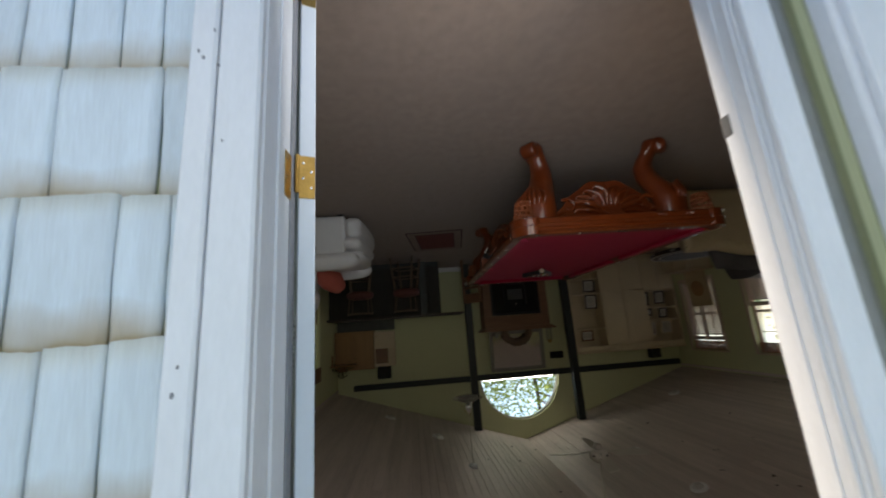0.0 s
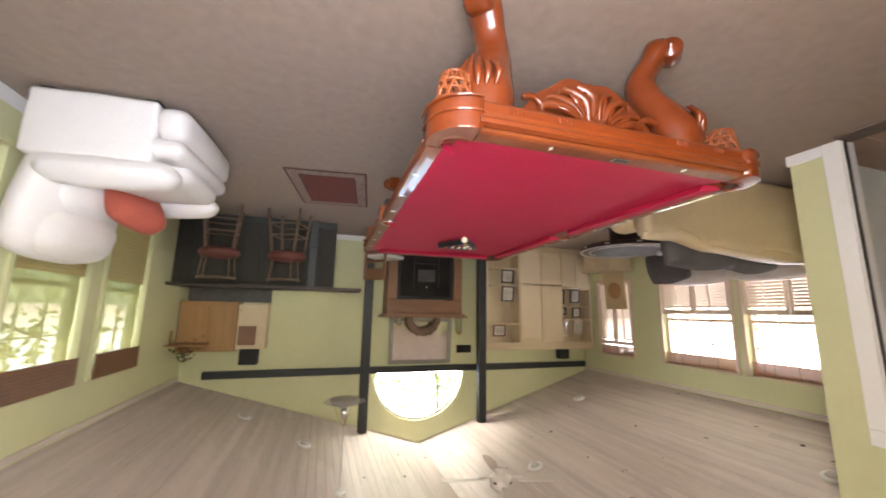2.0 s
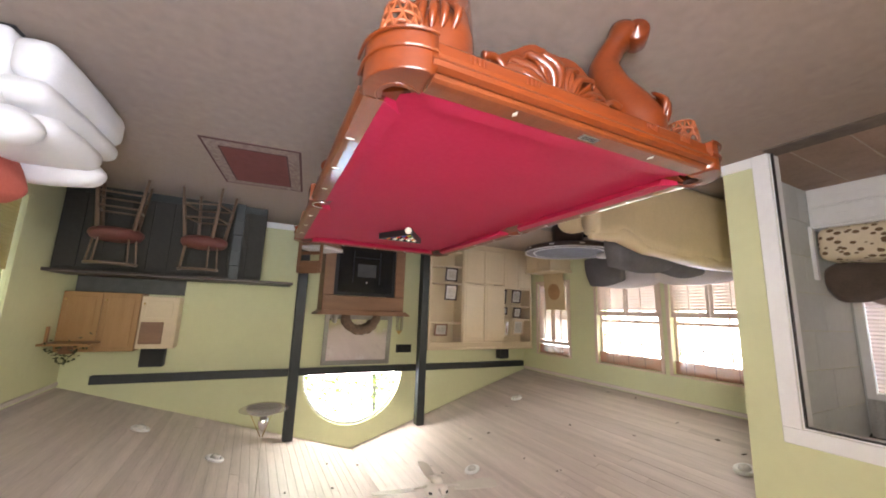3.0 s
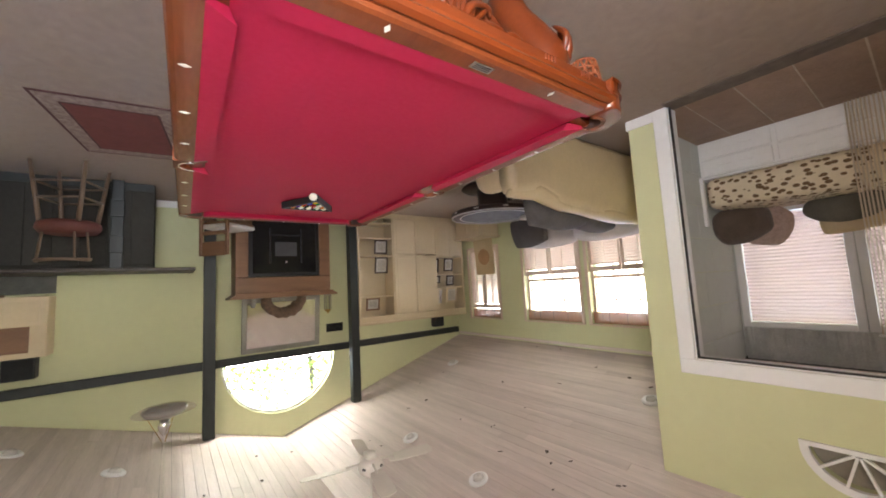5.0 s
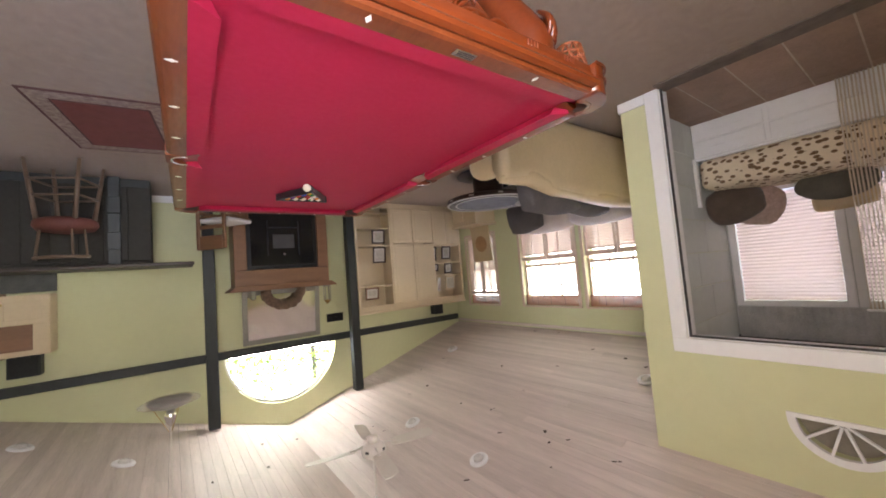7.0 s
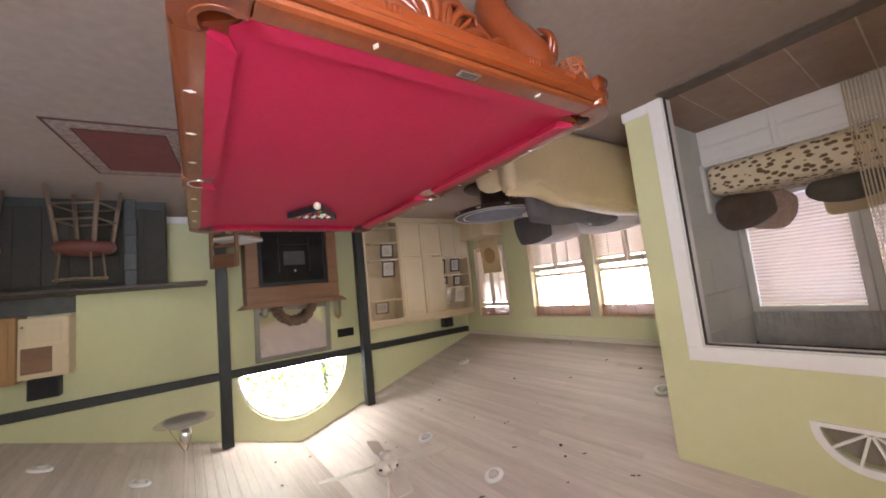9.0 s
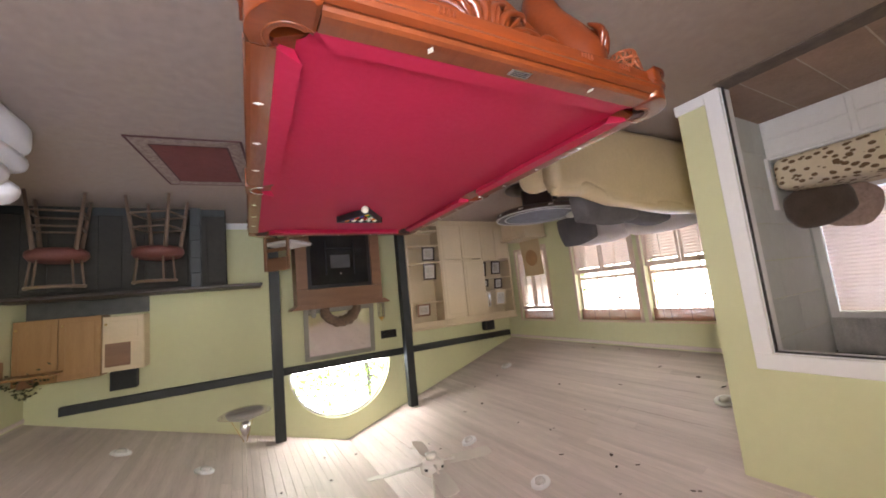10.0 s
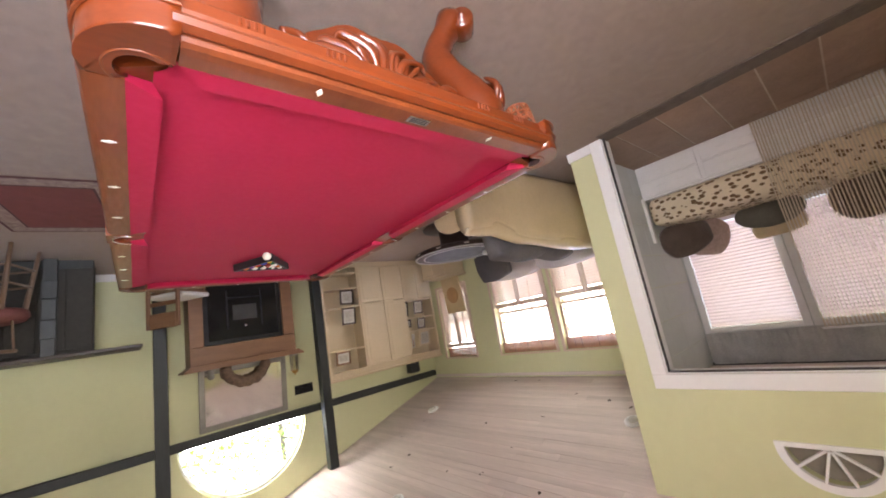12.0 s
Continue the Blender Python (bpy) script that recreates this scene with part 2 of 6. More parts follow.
def spline(points, n=8):
    """Points along a smooth line through the given ones."""
    pts = [Vector(p) for p in points]
    out = []
    for i in range(len(pts) - 1):
        p0, p1, p2, p3 = pts[max(i - 1, 0)], pts[i], pts[i + 1], pts[min(i + 2, len(pts) - 1)]
        for k in range(n):
            t = k / n
            out.append(0.5 * (2 * p1 + (p2 - p0) * t + (2 * p0 - 5 * p1 + 4 * p2 - p3) * t * t + (3 * p1 - 3 * p2 + p3 - p0) * t ** 3))
    return out + [pts[-1]]


def arc(cx, cy, r, a0, a1, n=16):
    return [(cx + r * math.cos(radians(a0 + (a1 - a0) * k / n)), cy + r * math.sin(radians(a0 + (a1 - a0) * k / n))) for k in range(n + 1)]


# ---- the plan ----
XL, XR, YN, YF = -5.60, 1.95, 1.90, 9.06
XRIDGE, ZRIDGE, SLOPE = -1.90, 3.70, 0.315
XP, YP = -3.81, 4.13
THICK = 0.15


def ceiling_z(x):
    return ZRIDGE - SLOPE * abs(x - XRIDGE)


def structure(name, bm, mat, label, category):
    return tagged(part(name, bm, mat), label, category, kind="structure")


def wall_with_holes(bm, axis, face, back, a0, a1, z0, z1, holes):
    """A wall of solid pieces round rectangular holes (a0, a1, z0, z1)."""
    cuts = sorted({a0, a1, *(h[0] for h in holes), *(h[1] for h in holes)})
    for u0, u1 in zip(cuts, cuts[1:]):
        here = sorted((h for h in holes if h[0] < u1 - 1e-6 and h[1] > u0 + 1e-6), key=lambda h: h[2])
        z = z0
        for h in [*here, (0, 0, z1, z1)]:
            if h[2] > z + 1e-4:
                lo, hi = ((face, u0, z), (back, u1, h[2])) if axis == "x" else ((u0, face, z), (u1, back, h[2]))
                add_box(bm, lo, hi)
            z = h[3]


# floor
bm = bmesh.new()
add_box(bm, (XL - 0.1, YN - 0.05, -0.12), (XR + 0.1, YF + 0.1, 0.0))
structure("floor", bm, M_CARPET, "taupe cut-pile carpet over the whole room", "floor")

# windows of the long walls, as (y0, y1, z0, z1)
LEFT_WINDOWS = [(4.72, 5.78, 0.72, 2.14), (5.95, 7.07, 0.72, 2.14), (7.73, 8.58, 0.72, 2.14)]
RIGHT_WINDOWS = [(4.38, 5.22, 0.36, 2.04), (5.48, 6.36, 0.36, 2.04), (6.63, 7.50, 0.36, 2.04)]

bm = bmesh.new()
wall_with_holes(bm, "x", XL, XL - THICK, YP - 0.1, YF + THICK, 0, ceiling_z(XL), LEFT_WINDOWS)
structure("wall_west", bm, M_WALL, "pale green painted wall with three windows", "wall")
bm = bmesh.new()
wall_with_holes(bm, "x", XR, XR + THICK, YN - 0.18, YF + THICK, 0, ceiling_z(XR), RIGHT_WINDOWS)
structure("wall_east", bm, M_WALL, "pale green painted wall with tall windows", "wall")

# far gable with the half-round window
ARCH_X, ARCH_Z, ARCH_R = -1.87, 2.46, 0.86
bm = bmesh.new()
add_box(bm, (XL, YF, 0), (XR, YF + THICK, ARCH_Z))
half = arc(ARCH_X, ARCH_Z, ARCH_R, 0, 90, 14)
add_prism(bm, [(XR, ARCH_Z), (XR, ceiling_z(XR)), (ARCH_X, ceiling_z(ARCH_X)), *half[::-1]], YF, YF + THICK, "y")
half = arc(ARCH_X, ARCH_Z, ARCH_R, 90, 180, 14)
add_prism(bm, [(ARCH_X, ceiling_z(ARCH_X)), (XL, ceiling_z(XL)), (XL, ARCH_Z), *half[::-1]], YF, YF + THICK, "y")
structure("wall_north", bm, M_WALL, "pale green gable wall with a half-round window", "wall")

# near wall with the doorway
bm = bmesh.new()
wall_with_holes(bm, "y", 1.94, 1.74, XP - 3.2, XR, 0, 2.5, [(-0.790, 0.732, 0.0, 2.065)])
add_prism(bm, [(XL, 2.5), (XR, 2.5), (XRIDGE, ZRIDGE)], 1.74, 1.94, "y")
structure("wall_south", bm, M_WALL, "pale green painted wall with the entrance doorway", "wall")

# partition with the wide opening and the fan light
OPEN = (1.98, 3.79, 0.0, 2.13)
FAN_Y, FAN_Z, FAN_R = 2.97, 2.60, 0.235
bm = bmesh.new()
add_box(bm, (XP, YP, 0), (XP - 0.13, OPEN[1], 2.60))
add_box(bm, (XP, OPEN[0], 0), (XP - 0.13, YN, 2.60))
add_box(bm, (XP, OPEN[0], OPEN[3]), (XP - 0.13, OPEN[1], 2.60))
top = ceiling_z(XP) + 0.02
add_prism(bm, [(YP, FAN_Z), (YP, top), (FAN_Y, top), *arc(FAN_Y, FAN_Z, FAN_R, 0, 90, 10)[::-1]], XP - 0.13, XP, "x")
add_prism(bm, [(FAN_Y, top), (YN, top), (YN, FAN_Z), *arc(FAN_Y, FAN_Z, FAN_R, 90, 180, 10)[::-1]], XP - 0.13, XP, "x")
add_box(bm, (XP - 0.13, YP - 0.1, 0), (-7.0, YP, 3.0))
structure("wall_partition", bm, M_WALL, "pale green partition with a wide opening and a fan light", "wall")

# ceiling of long planks, both slopes in one mesh
bm = bmesh.new()
width = 0.098
for side in (-1, 1):
    reach = (XRIDGE - XL) if side < 0 else (XR - XRIDGE)
    k = 0
    while k * width < reach + 0.15:
        a, b = XRIDGE + side * k * width, XRIDGE + side * min((k + 1) * width - 0.0025, reach + 0.2)
        y = YN - 0.2
        while y < YF + THICK:
            e = min(y + random.uniform(2.2, 4.2), YF + THICK)
            za, zb, d = ceiling_z(a), ceiling_z(b), random.uniform(0, 0.003)
            vs = [bm.verts.new(p) for p in ((a, y + 0.002, za + d), (b, y + 0.002, zb + d), (b, e, zb + d), (a, e, za + d), (a, y + 0.002, za + 0.03), (b, y + 0.002, zb + 0.03), (b, e, zb + 0.03), (a, e, za + 0.03))]
            for f in ((0, 1, 2, 3), (4, 5, 6, 7), (0, 1, 5, 4), (1, 2, 6, 5), (2, 3, 7, 6), (3, 0, 4, 7)):
                bm.faces.new([vs[i] for i in f])
            y = e
        k += 1
structure("ceiling", bm, M_CEIL, "vaulted ceiling of narrow whitewashed planks", "ceiling")
bm = bmesh.new()
for side in (-1, 1):
    end = XL - 0.6 if side < 0 else XR + 0.22
    add_prism(bm, [(XRIDGE, ZRIDGE + 0.035), (end, ceiling_z(end) + 0.035), (end, ceiling_z(end) + 0.16), (XRIDGE, ZRIDGE + 0.16)], YN - 0.6, YF + 0.5, "y")
structure("roof", bm, M_BLACKWOOD, "dark pitched roof over the room", "roof")

# alcove behind the partition
bm = bmesh.new()
add_box(bm, (XP, YN - 0.12, -0.14), (-7.0, YP, -0.006))
structure("alcove_subfloor", bm, M_WHITE, "plain base under the alcove tiles", "floor")
bm = bmesh.new()
add_box(bm, (XP - 0.13, YN - 0.12, 2.9), (-7.0, YP, 3.0))
structure("ceiling_alcove", bm, M_WHITE, "plain alcove ceiling", "ceiling")

# ground outside
bm = bmesh.new()
add_box(bm, (-400, -400, -0.5), (400, 400, -0.2))
structure("ground", bm, material("lawn", (0.06, 0.10, 0.025), 0.95, scale=3, amount=0.5, bump=0.6), "green lawn round the house", "ground")

# ---- pool table ----
M_BRASS = material("aged_brass", (0.55, 0.36, 0.12), 0.35, 1.0, scale=20, amount=0.4)
M_CHROME = material("chrome", (0.75, 0.75, 0.76), 0.15, 1.0, amount=0.1)
M_PEARL = material("pearl_inlay", (0.82, 0.78, 0.68), 0.25, amount=0.1)
M_BLACK = material("black_plastic", (0.015, 0.015, 0.016), 0.4, amount=0.3)
M_LINER = material("dark_pocket_leather", (0.06, 0.022, 0.012), 0.6, amount=0.4, bump=0.3)
M_NET = material("brown_pocket_leather", (0.30, 0.075, 0.022), 0.45, amount=0.4, bump=0.3)
TABLE_AT = pose(-1.180, 4.688, 0, 0, 0, 1.4)
NX, NY, RX, RY, ZT, ZB = 0.632, 1.270, 0.779, 1.417, 0.770, 0.732
CORNER = (RX - 0.106, RY - 0.122)                       # centre of a corner pocket

table = empty("pool_table", "carved polished cherry pool table with crimson cloth, on taupe carpet", "pool table")
table.matrix_basis = TABLE_AT
box("slate", (-NX + 0.03, -NY + 0.03, ZB - 0.05), (NX - 0.03, NY - 0.03, ZB - 0.006), M_BLACK, table)
bm = bmesh.new()
quarter = [(NX + 0.05, 0.075), *[(CORNER[0] + 0.052 * math.cos(a), CORNER[1] + 0.052 * math.sin(a)) for a in np.linspace(radians(-30), radians(-240), 10)], (0.0, NY + 0.05)]
quarter = [(NX + 0.012, 0.0), *[(NX + 0.07 - 0.062 * math.cos(a), 0.062 * math.sin(a)) for a in np.linspace(0.2, 1.2, 4)]] + quarter
right = [(x, -y) for x, y in quarter[:0:-1]] + quarter
bed = right + [(-x, y) for x, y in right[-2:0:-1]]
bm.faces.new([bm.verts.new((x, y, ZB)) for x, y in bed])
bmesh.ops.triangulate(bm, faces=bm.faces[:])
part("bed_cloth", bm, M_FELT, table, "crimson billiard cloth")


def rail(length):
    """One rail along x, its nose towards +y: wooden top and cloth cushion, cut off slantwise at the pockets."""
    wood, cloth = bmesh.new(), bmesh.new()
    add_prism(wood, [(0.012, ZT - 0.034), (0.0, ZT - 0.026), (0.0, ZT - 0.014), (0.006, ZT - 0.006), (0.018, ZT - 0.001), (0.04, ZT), (0.078, ZT - 0.001), (0.078, ZT - 0.034)], -length / 2, length / 2, "x", 0)
    add_prism(cloth, [(0.078, ZT - 0.05), (0.078, ZT - 0.0015), (0.105, ZT - 0.003), (0.147, ZB + 0.034), (0.136, ZB + 0.017), (0.126, ZB + 0.001)], -length / 2, length / 2, "x", 0)
    for v in cloth.verts:
        if v.co.y > 0.08:
            v.co.x -= math.copysign((v.co.y - 0.078) * 0.8, v.co.x)
    return wood, cloth


def lay_rail(cx, cy, rz, length, diamonds, plate=False):
    wood, cloth = rail(length)
    turn = pose(cx, cy, 0, 0, 0, rz)
    wood.transform(turn)
    cloth.transform(turn)
    r = part("rail", wood, M_RAIL, table, "glossy brown rail top")
    part("cushion", cloth, M_FELT, table, "crimson cloth cushion")
    for d in diamonds:
        bm = bmesh.new()
        add_prism(bm, [(d - 0.009, 0.041), (d, 0.025), (d + 0.009, 0.041), (d, 0.057)], ZT - 0.001, ZT + 0.0012, "z", 0, turn)
        part("diamond_inlay", bm, M_PEARL, r, "pearl diamond sight")
    if plate:
        bm = bmesh.new()
        add_box(bm, (-0.04, 0.03, ZT - 0.001), (0.04, 0.062, ZT + 0.002), 0.001, 1, turn)
        part("name_plate", bm, M_CHROME, r, "small silver name plate with unreadable writing")
        for k in range(3):
            box("plate_line", (-0.032, 0.037 + k * 0.008, ZT + 0.0018), (0.03, 0.040 + k * 0.008, ZT + 0.0028), M_BLACK, r, 0, turn=turn)


long_y = RY - 0.172 - 0.075                             # from a side pocket to a corner block
mid = 0.075 + long_y / 2
sights = tuple(NY / 4 * k - mid for k in (1, 2, 3))
for q in (1, -1):
    lay_rail(q * RX, -mid, 90 * q, long_y, [-d * q for d in sights])
    lay_rail(q * RX, mid, 90 * q, long_y, [d * q for d in sights])
lay_rail(0, -RY, 0, 2 * (RX - 0.165), (-0.32, 0.32), True)
lay_rail(0, RY, 180, 2 * (RX - 0.165), (-0.32, 0.0, 0.32))

# moulded aprons under the rails, with a wavy lower edge
PROFILE = [(0.010, ZT - 0.014), (0.026, ZT - 0.022), (0.032, ZT - 0.034), (0.026, ZT - 0.046), (0.016, ZT - 0.051), (0.018, ZT - 0.058), (0.010, ZT - 0.063), (0.012, ZT - 0.070), (0.003, ZT - 0.077), (0.002, ZT - 0.108), (-0.006, ZT - 0.118)]


def apron(length, turn):
    """A moulded band under a rail."""
    bm = bmesh.new()
    outline = [(-o, z) for o, z in PROFILE] + [(0.10, ZT - 0.118), (0.10, ZT - 0.06)]
    add_prism(bm, outline, -length / 2, length / 2, "x", 0, turn)
    ap = part("apron", bm, M_ORANGE, table, "moulded cherry band under the rail")
    for s in (-1, 1):
        for c in (length * 0.22, length * 0.38):
            for k in range(4):
                bm = bmesh.new()
                add_box(bm, (s * c + k * 0.016 - 0.024, -0.008, ZT - 0.104), (s * c + k * 0.016 - 0.016, 0.0, ZT - 0.082), 0.003, 1, turn)
                part("reed_carving", bm, M_ORANGE, ap)
    return ap


def skirt(half, turn, wide=0.27, inset=0.20):
    """The carved panel between two legs, set back under the rail: a scallop in its middle."""
    us = np.linspace(-half, half, 41)
    bottom = [(u, float(0.555 - 0.225 * max(0.0, 1 - (abs(u) / (wide * 1.35)) ** 2.6) + 0.012 * math.cos(u * 30) * (abs(u) < wide))) for u in us]
    bm = bmesh.new()
    add_prism(bm, [(-half, ZT - 0.10), *bottom, (half, ZT - 0.10)], inset, inset + 0.04, "y", 0.006, turn)
    sk = part("skirt", bm, M_ORANGE, table, "carved cherry skirt panel")
    rng = random.Random(round(half * 100))

    def sprig(points, radii, name, squash=0.6):
        bm = bmesh.new()
        line = spline(points, 5)
        add_tube(bm, line, [float(np.interp(k / (len(line) - 1), np.linspace(0, 1, len(radii)), radii)) for k in range(len(line))], 8, turn, squash)
        part(name, bm, M_ORANGE, sk, "", True)

    # a central leaf that laps over the band above, with leaves curling away on both sides
    for k in range(-2, 3):
        sprig([(0.012 * k, 0.0, 0.680 - 0.006 * abs(k)), (0.020 * k, inset * 0.35, 0.635), (0.030 * k, inset - 0.030, 0.545), (0.046 * k, inset - 0.030, 0.425 + 0.010 * abs(k)), (0.050 * k, inset - 0.012, 0.365 + 0.018 * abs(k))], [0.004, 0.011, 0.017, 0.019, 0.006], "centre_leaf")
    for s in (-1, 1):
        for k in range(5):
            a = radians(20 + 17 * k + rng.uniform(-4, 4))
            reach = wide * (0.88, 0.98, 1.04, 1.0, 0.9)[k] * rng.uniform(0.94, 1.05)
            drop = 0.205 * math.cos(a)
            out = inset - 0.020 - 0.012 * (k % 2)
            tip = (s * reach * math.sin(a), out + 0.006, 0.575 - drop)
            mid_leaf = (s * reach * 0.60 * math.sin(a - 0.25), out - 0.012, 0.580 - drop * 0.72)
            curl = (tip[0] + s * 0.026, out + 0.012, tip[2] + 0.030)
            sprig([(s * 0.030, inset - 0.010, 0.600), mid_leaf, tip, curl], [0.008, 0.019, 0.020, 0.007], "acanthus_leaf")
            sprig([(s * reach * 0.35 * math.sin(a + 0.2), out - 0.006, 0.585 - drop * 0.40), (s * reach * 0.62 * math.sin(a + 0.16), out - 0.020, 0.580 - drop * 0.66), (s * reach * 0.80 * math.sin(a + 0.10), out - 0.010, 0.578 - drop * 0.86)], [0.004, 0.012, 0.004], "leaf_vein")
        scroll = [(s * (wide * 1.12 + (0.012 + 0.010 * t) * math.cos(t)), inset - 0.014, 0.525 + (0.012 + 0.010 * t) * math.sin(t)) for t in np.linspace(0.0, 5.5, 8)]
        sprig(scroll, [0.006, 0.016], "scroll", 1.0)
        sprig([(s * wide * 1.25, inset - 0.006, 0.565), (s * wide * 1.48, inset - 0.018, 0.588), (s * wide * 1.78, inset - 0.008, 0.602)], [0.024, 0.017, 0.003], "leaf_carving")


near = pose(0, -RY, 0)
apron(2 * (RX - 0.15), near)
skirt(0.52, near)
far = pose(0, RY, 0, 0, 0, 180)
apron(2 * (RX - 0.15), far)
skirt(0.52, far)
for s in (1, -1):
    side = pose(s * RX, 0, 0, 0, 0, 90 * s)
    apron(2 * (RY - 0.15), pose(s * (RX - 0.080), 0, 0, 0, 0, 90 * s))
    skirt(1.20, side, 0.40)

# rounded corner blocks with pockets, net baskets and cabriole legs
for sx in (-1, 1):
    for sy in (-1, 1):
        flip = Matrix.Diagonal((sx, sy, 1, 1))
        bm = bmesh.new()
        outer = [(RX - 0.002, RY - 0.172), *[(x - 0.024, y) for x, y in arc(RX - 0.118, RY - 0.118, 0.14, 0, 90, 22)], (RX - 0.165, RY + 0.022)]
        inner = [(RX - 0.165, RY - 0.087), *arc(*CORNER, 0.062, 140, -40, 14), (RX - 0.083, RY - 0.172)]
        add_prism(bm, outer + inner, ZT - 0.120, ZT + 0.004, "z", 0.014, flip)
        cap = part("corner_block", bm, M_ORANGE, table, "rounded glossy corner block")
        for f in cap.data.polygons:
            f.use_smooth = abs(f.normal.z) < 0.9
        bm = bmesh.new()
        for z, o in ((ZT - 0.062, 0.003), (ZT - 0.112, 0.006)):
            line = [(RX - 0.002 + o, RY - 0.172, z), *[(x - 0.024, y, z) for x, y in arc(RX - 0.118, RY - 0.118, 0.14 + o, 0, 90, 10)], (RX - 0.165, RY + 0.022 + o, z)]
            add_tube(bm, line, 0.005, 6, flip)
        part("corner_bead", bm, M_ORANGE, cap)
        bm = bmesh.new()
        ring = [(x, y, ZT + 0.003) for x, y in arc(*CORNER, 0.0635, 140, -40, 16)]
        add_tube(bm, ring, 0.0035, 8, flip)
        part("pocket_rim", bm, M_RAIL, cap, "polished brown pocket rim", True)
        bm = bmesh.new()
        add_lathe(bm, [(0.0, ZT - 0.118), (0.045, ZT - 0.112), (0.060, ZT - 0.085), (0.0605, ZB - 0.004)], 20, pose(CORNER[0] * sx, CORNER[1] * sy, 0), True)
        bm.faces.ensure_lookup_table()
        bmesh.ops.delete(bm, geom=[max(bm.faces, key=lambda f: f.calc_center_median().z)], context="FACES_ONLY")
        add_prism(bm, arc(*CORNER, 0.0618, 140, -40, 14) + arc(*CORNER, 0.0592, -40, 140, 14), ZB - 0.006, ZT - 0.003, "z", 0, flip)
        part("pocket_liner", bm, M_LINER, cap, "brown leather pocket liner", True)
        bm = bmesh.new()
        cx, cy = CORNER[0] * sx, CORNER[1] * sy
        for level in range(5):
            r, z = 0.075 - 0.006 * level, ZT - 0.12 - 0.036 * level
            add_tube(bm, [(cx + r * math.cos(a), cy + r * math.sin(a), z) for a in np.linspace(0, 2 * math.pi, 17)], 0.0055, 6)
        for k in range(10):
            for lean in (-0.9, 0.9):
                add_tube(bm, [(cx + (0.075 - 0.006 * q) * math.cos(k * 0.628 + lean * q / 4), cy + (0.075 - 0.006 * q) * math.sin(k * 0.628 + lean * q / 4), ZT - 0.12 - 0.036 * q) for q in range(5)], 0.005, 5)
        part("pocket_net", bm, M_NET, cap, "brown woven pocket basket", True)
        bm = bmesh.new()
        heights = np.linspace(ZT - 0.10, 0.0, 26)
        leg_x = 0.505 + 0.02 * sx
        LEG = [(0.0, 0.062, 0.056, -0.035), (0.03, 0.078, 0.070, -0.030), (0.07, 0.080, 0.074, -0.040), (0.13, 0.071, 0.066, -0.095), (0.20, 0.080, 0.072, -0.125), (0.30, 0.098, 0.088, -0.095), (0.40, 0.118, 0.104, -0.035), (0.50, 0.138, 0.117, 0.012), (0.70, 0.134, 0.112, 0.015)]
        rings = []
        for z in heights:
            a, b, sh = (float(np.interp(z, [q[0] for q in LEG], [q[k] for q in LEG])) for k in (1, 2, 3))
            c = Vector((leg_x + sh * 0.7071, 1.205 + sh * 0.7071, z))
            ring = []
            for k in range(20):
                th = 2 * math.pi * k / 20
                flute = 1 + 0.025 * math.cos(th * 5)
                ring.append(bm.verts.new(c + Vector((0.7071, -0.7071, 0)) * (a * flute * math.cos(th)) + Vector((0.7071, 0.7071, 0)) * (b * flute * math.sin(th))))
            rings.append(ring)
        for r0, r1 in zip(rings, rings[1:]):
            for k in range(20):
                bm.faces.new((r0[k], r0[(k + 1) % 20], r1[(k + 1) % 20], r1[k]))
        bm.faces.new(rings[0])
        bm.faces.new(rings[-1])
        bm.transform(flip)
        leg = part("leg", bm, M_ORANGE, table, "glossy cabriole leg with scroll foot", True)
        for k in range(7):
            bm = bmesh.new()
            off = (k - 3) * 0.030
            base = Vector((leg_x, 1.205, 0)) + Vector((0.7071, -0.7071, 0)) * off
            out = Vector((0.7071, 0.7071, 0))
            dep = 0.116 * math.sqrt(max(0.05, 1 - (off / 0.14) ** 2))
            pts = [base * 1 + out * dep + Vector((0, 0, 0.53)), base + Vector((0.7071, -0.7071, 0)) * off * 0.25 + out * (dep + 0.010) + Vector((0, 0, 0.47)), base + Vector((0.7071, -0.7071, 0)) * off * -0.3 + out * (dep - 0.028) + Vector((0, 0, 0.36 + 0.012 * abs(k - 3)))]
            add_tube(bm, spline(pts, 4), [0.006, 0.010, 0.013, 0.014, 0.015, 0.014, 0.011, 0.008, 0.004], 7, flip)
            part("knee_rib", bm, M_ORANGE, leg, "", True)
        bm = bmesh.new()
        spiral = [(0.0, -0.068), (0.012, -0.070), (0.016, -0.060), (0.028, -0.063), (0.034, -0.054), (0.047, -0.057), (0.055, -0.044), (0.056, 0.0)]
        place = Matrix.Translation((leg_x + 0.017, 1.222, 0.057)) @ Matrix.Rotation(radians(-45), 4, "Z") @ Matrix.Rotation(radians(90), 4, "Y")
        add_lathe(bm, spiral + [(r, -w) for r, w in spiral[-2::-1]], 24, flip @ place)
        part("foot_scroll", bm, M_ORANGE, leg, "rolled scroll foot", True)
    bm = bmesh.new()
    side_ring = [(sx * (RX - 0.072 + 0.056 * math.cos(a)), 0.062 * math.sin(a), ZT + 0.002) for a in np.linspace(-1.75, 1.75, 14)]
    add_tube(bm, side_ring, 0.004, 8)
    part("side_pocket_rim", bm, M_CHROME, table, "shiny side pocket rim", True)
    bm = bmesh.new()
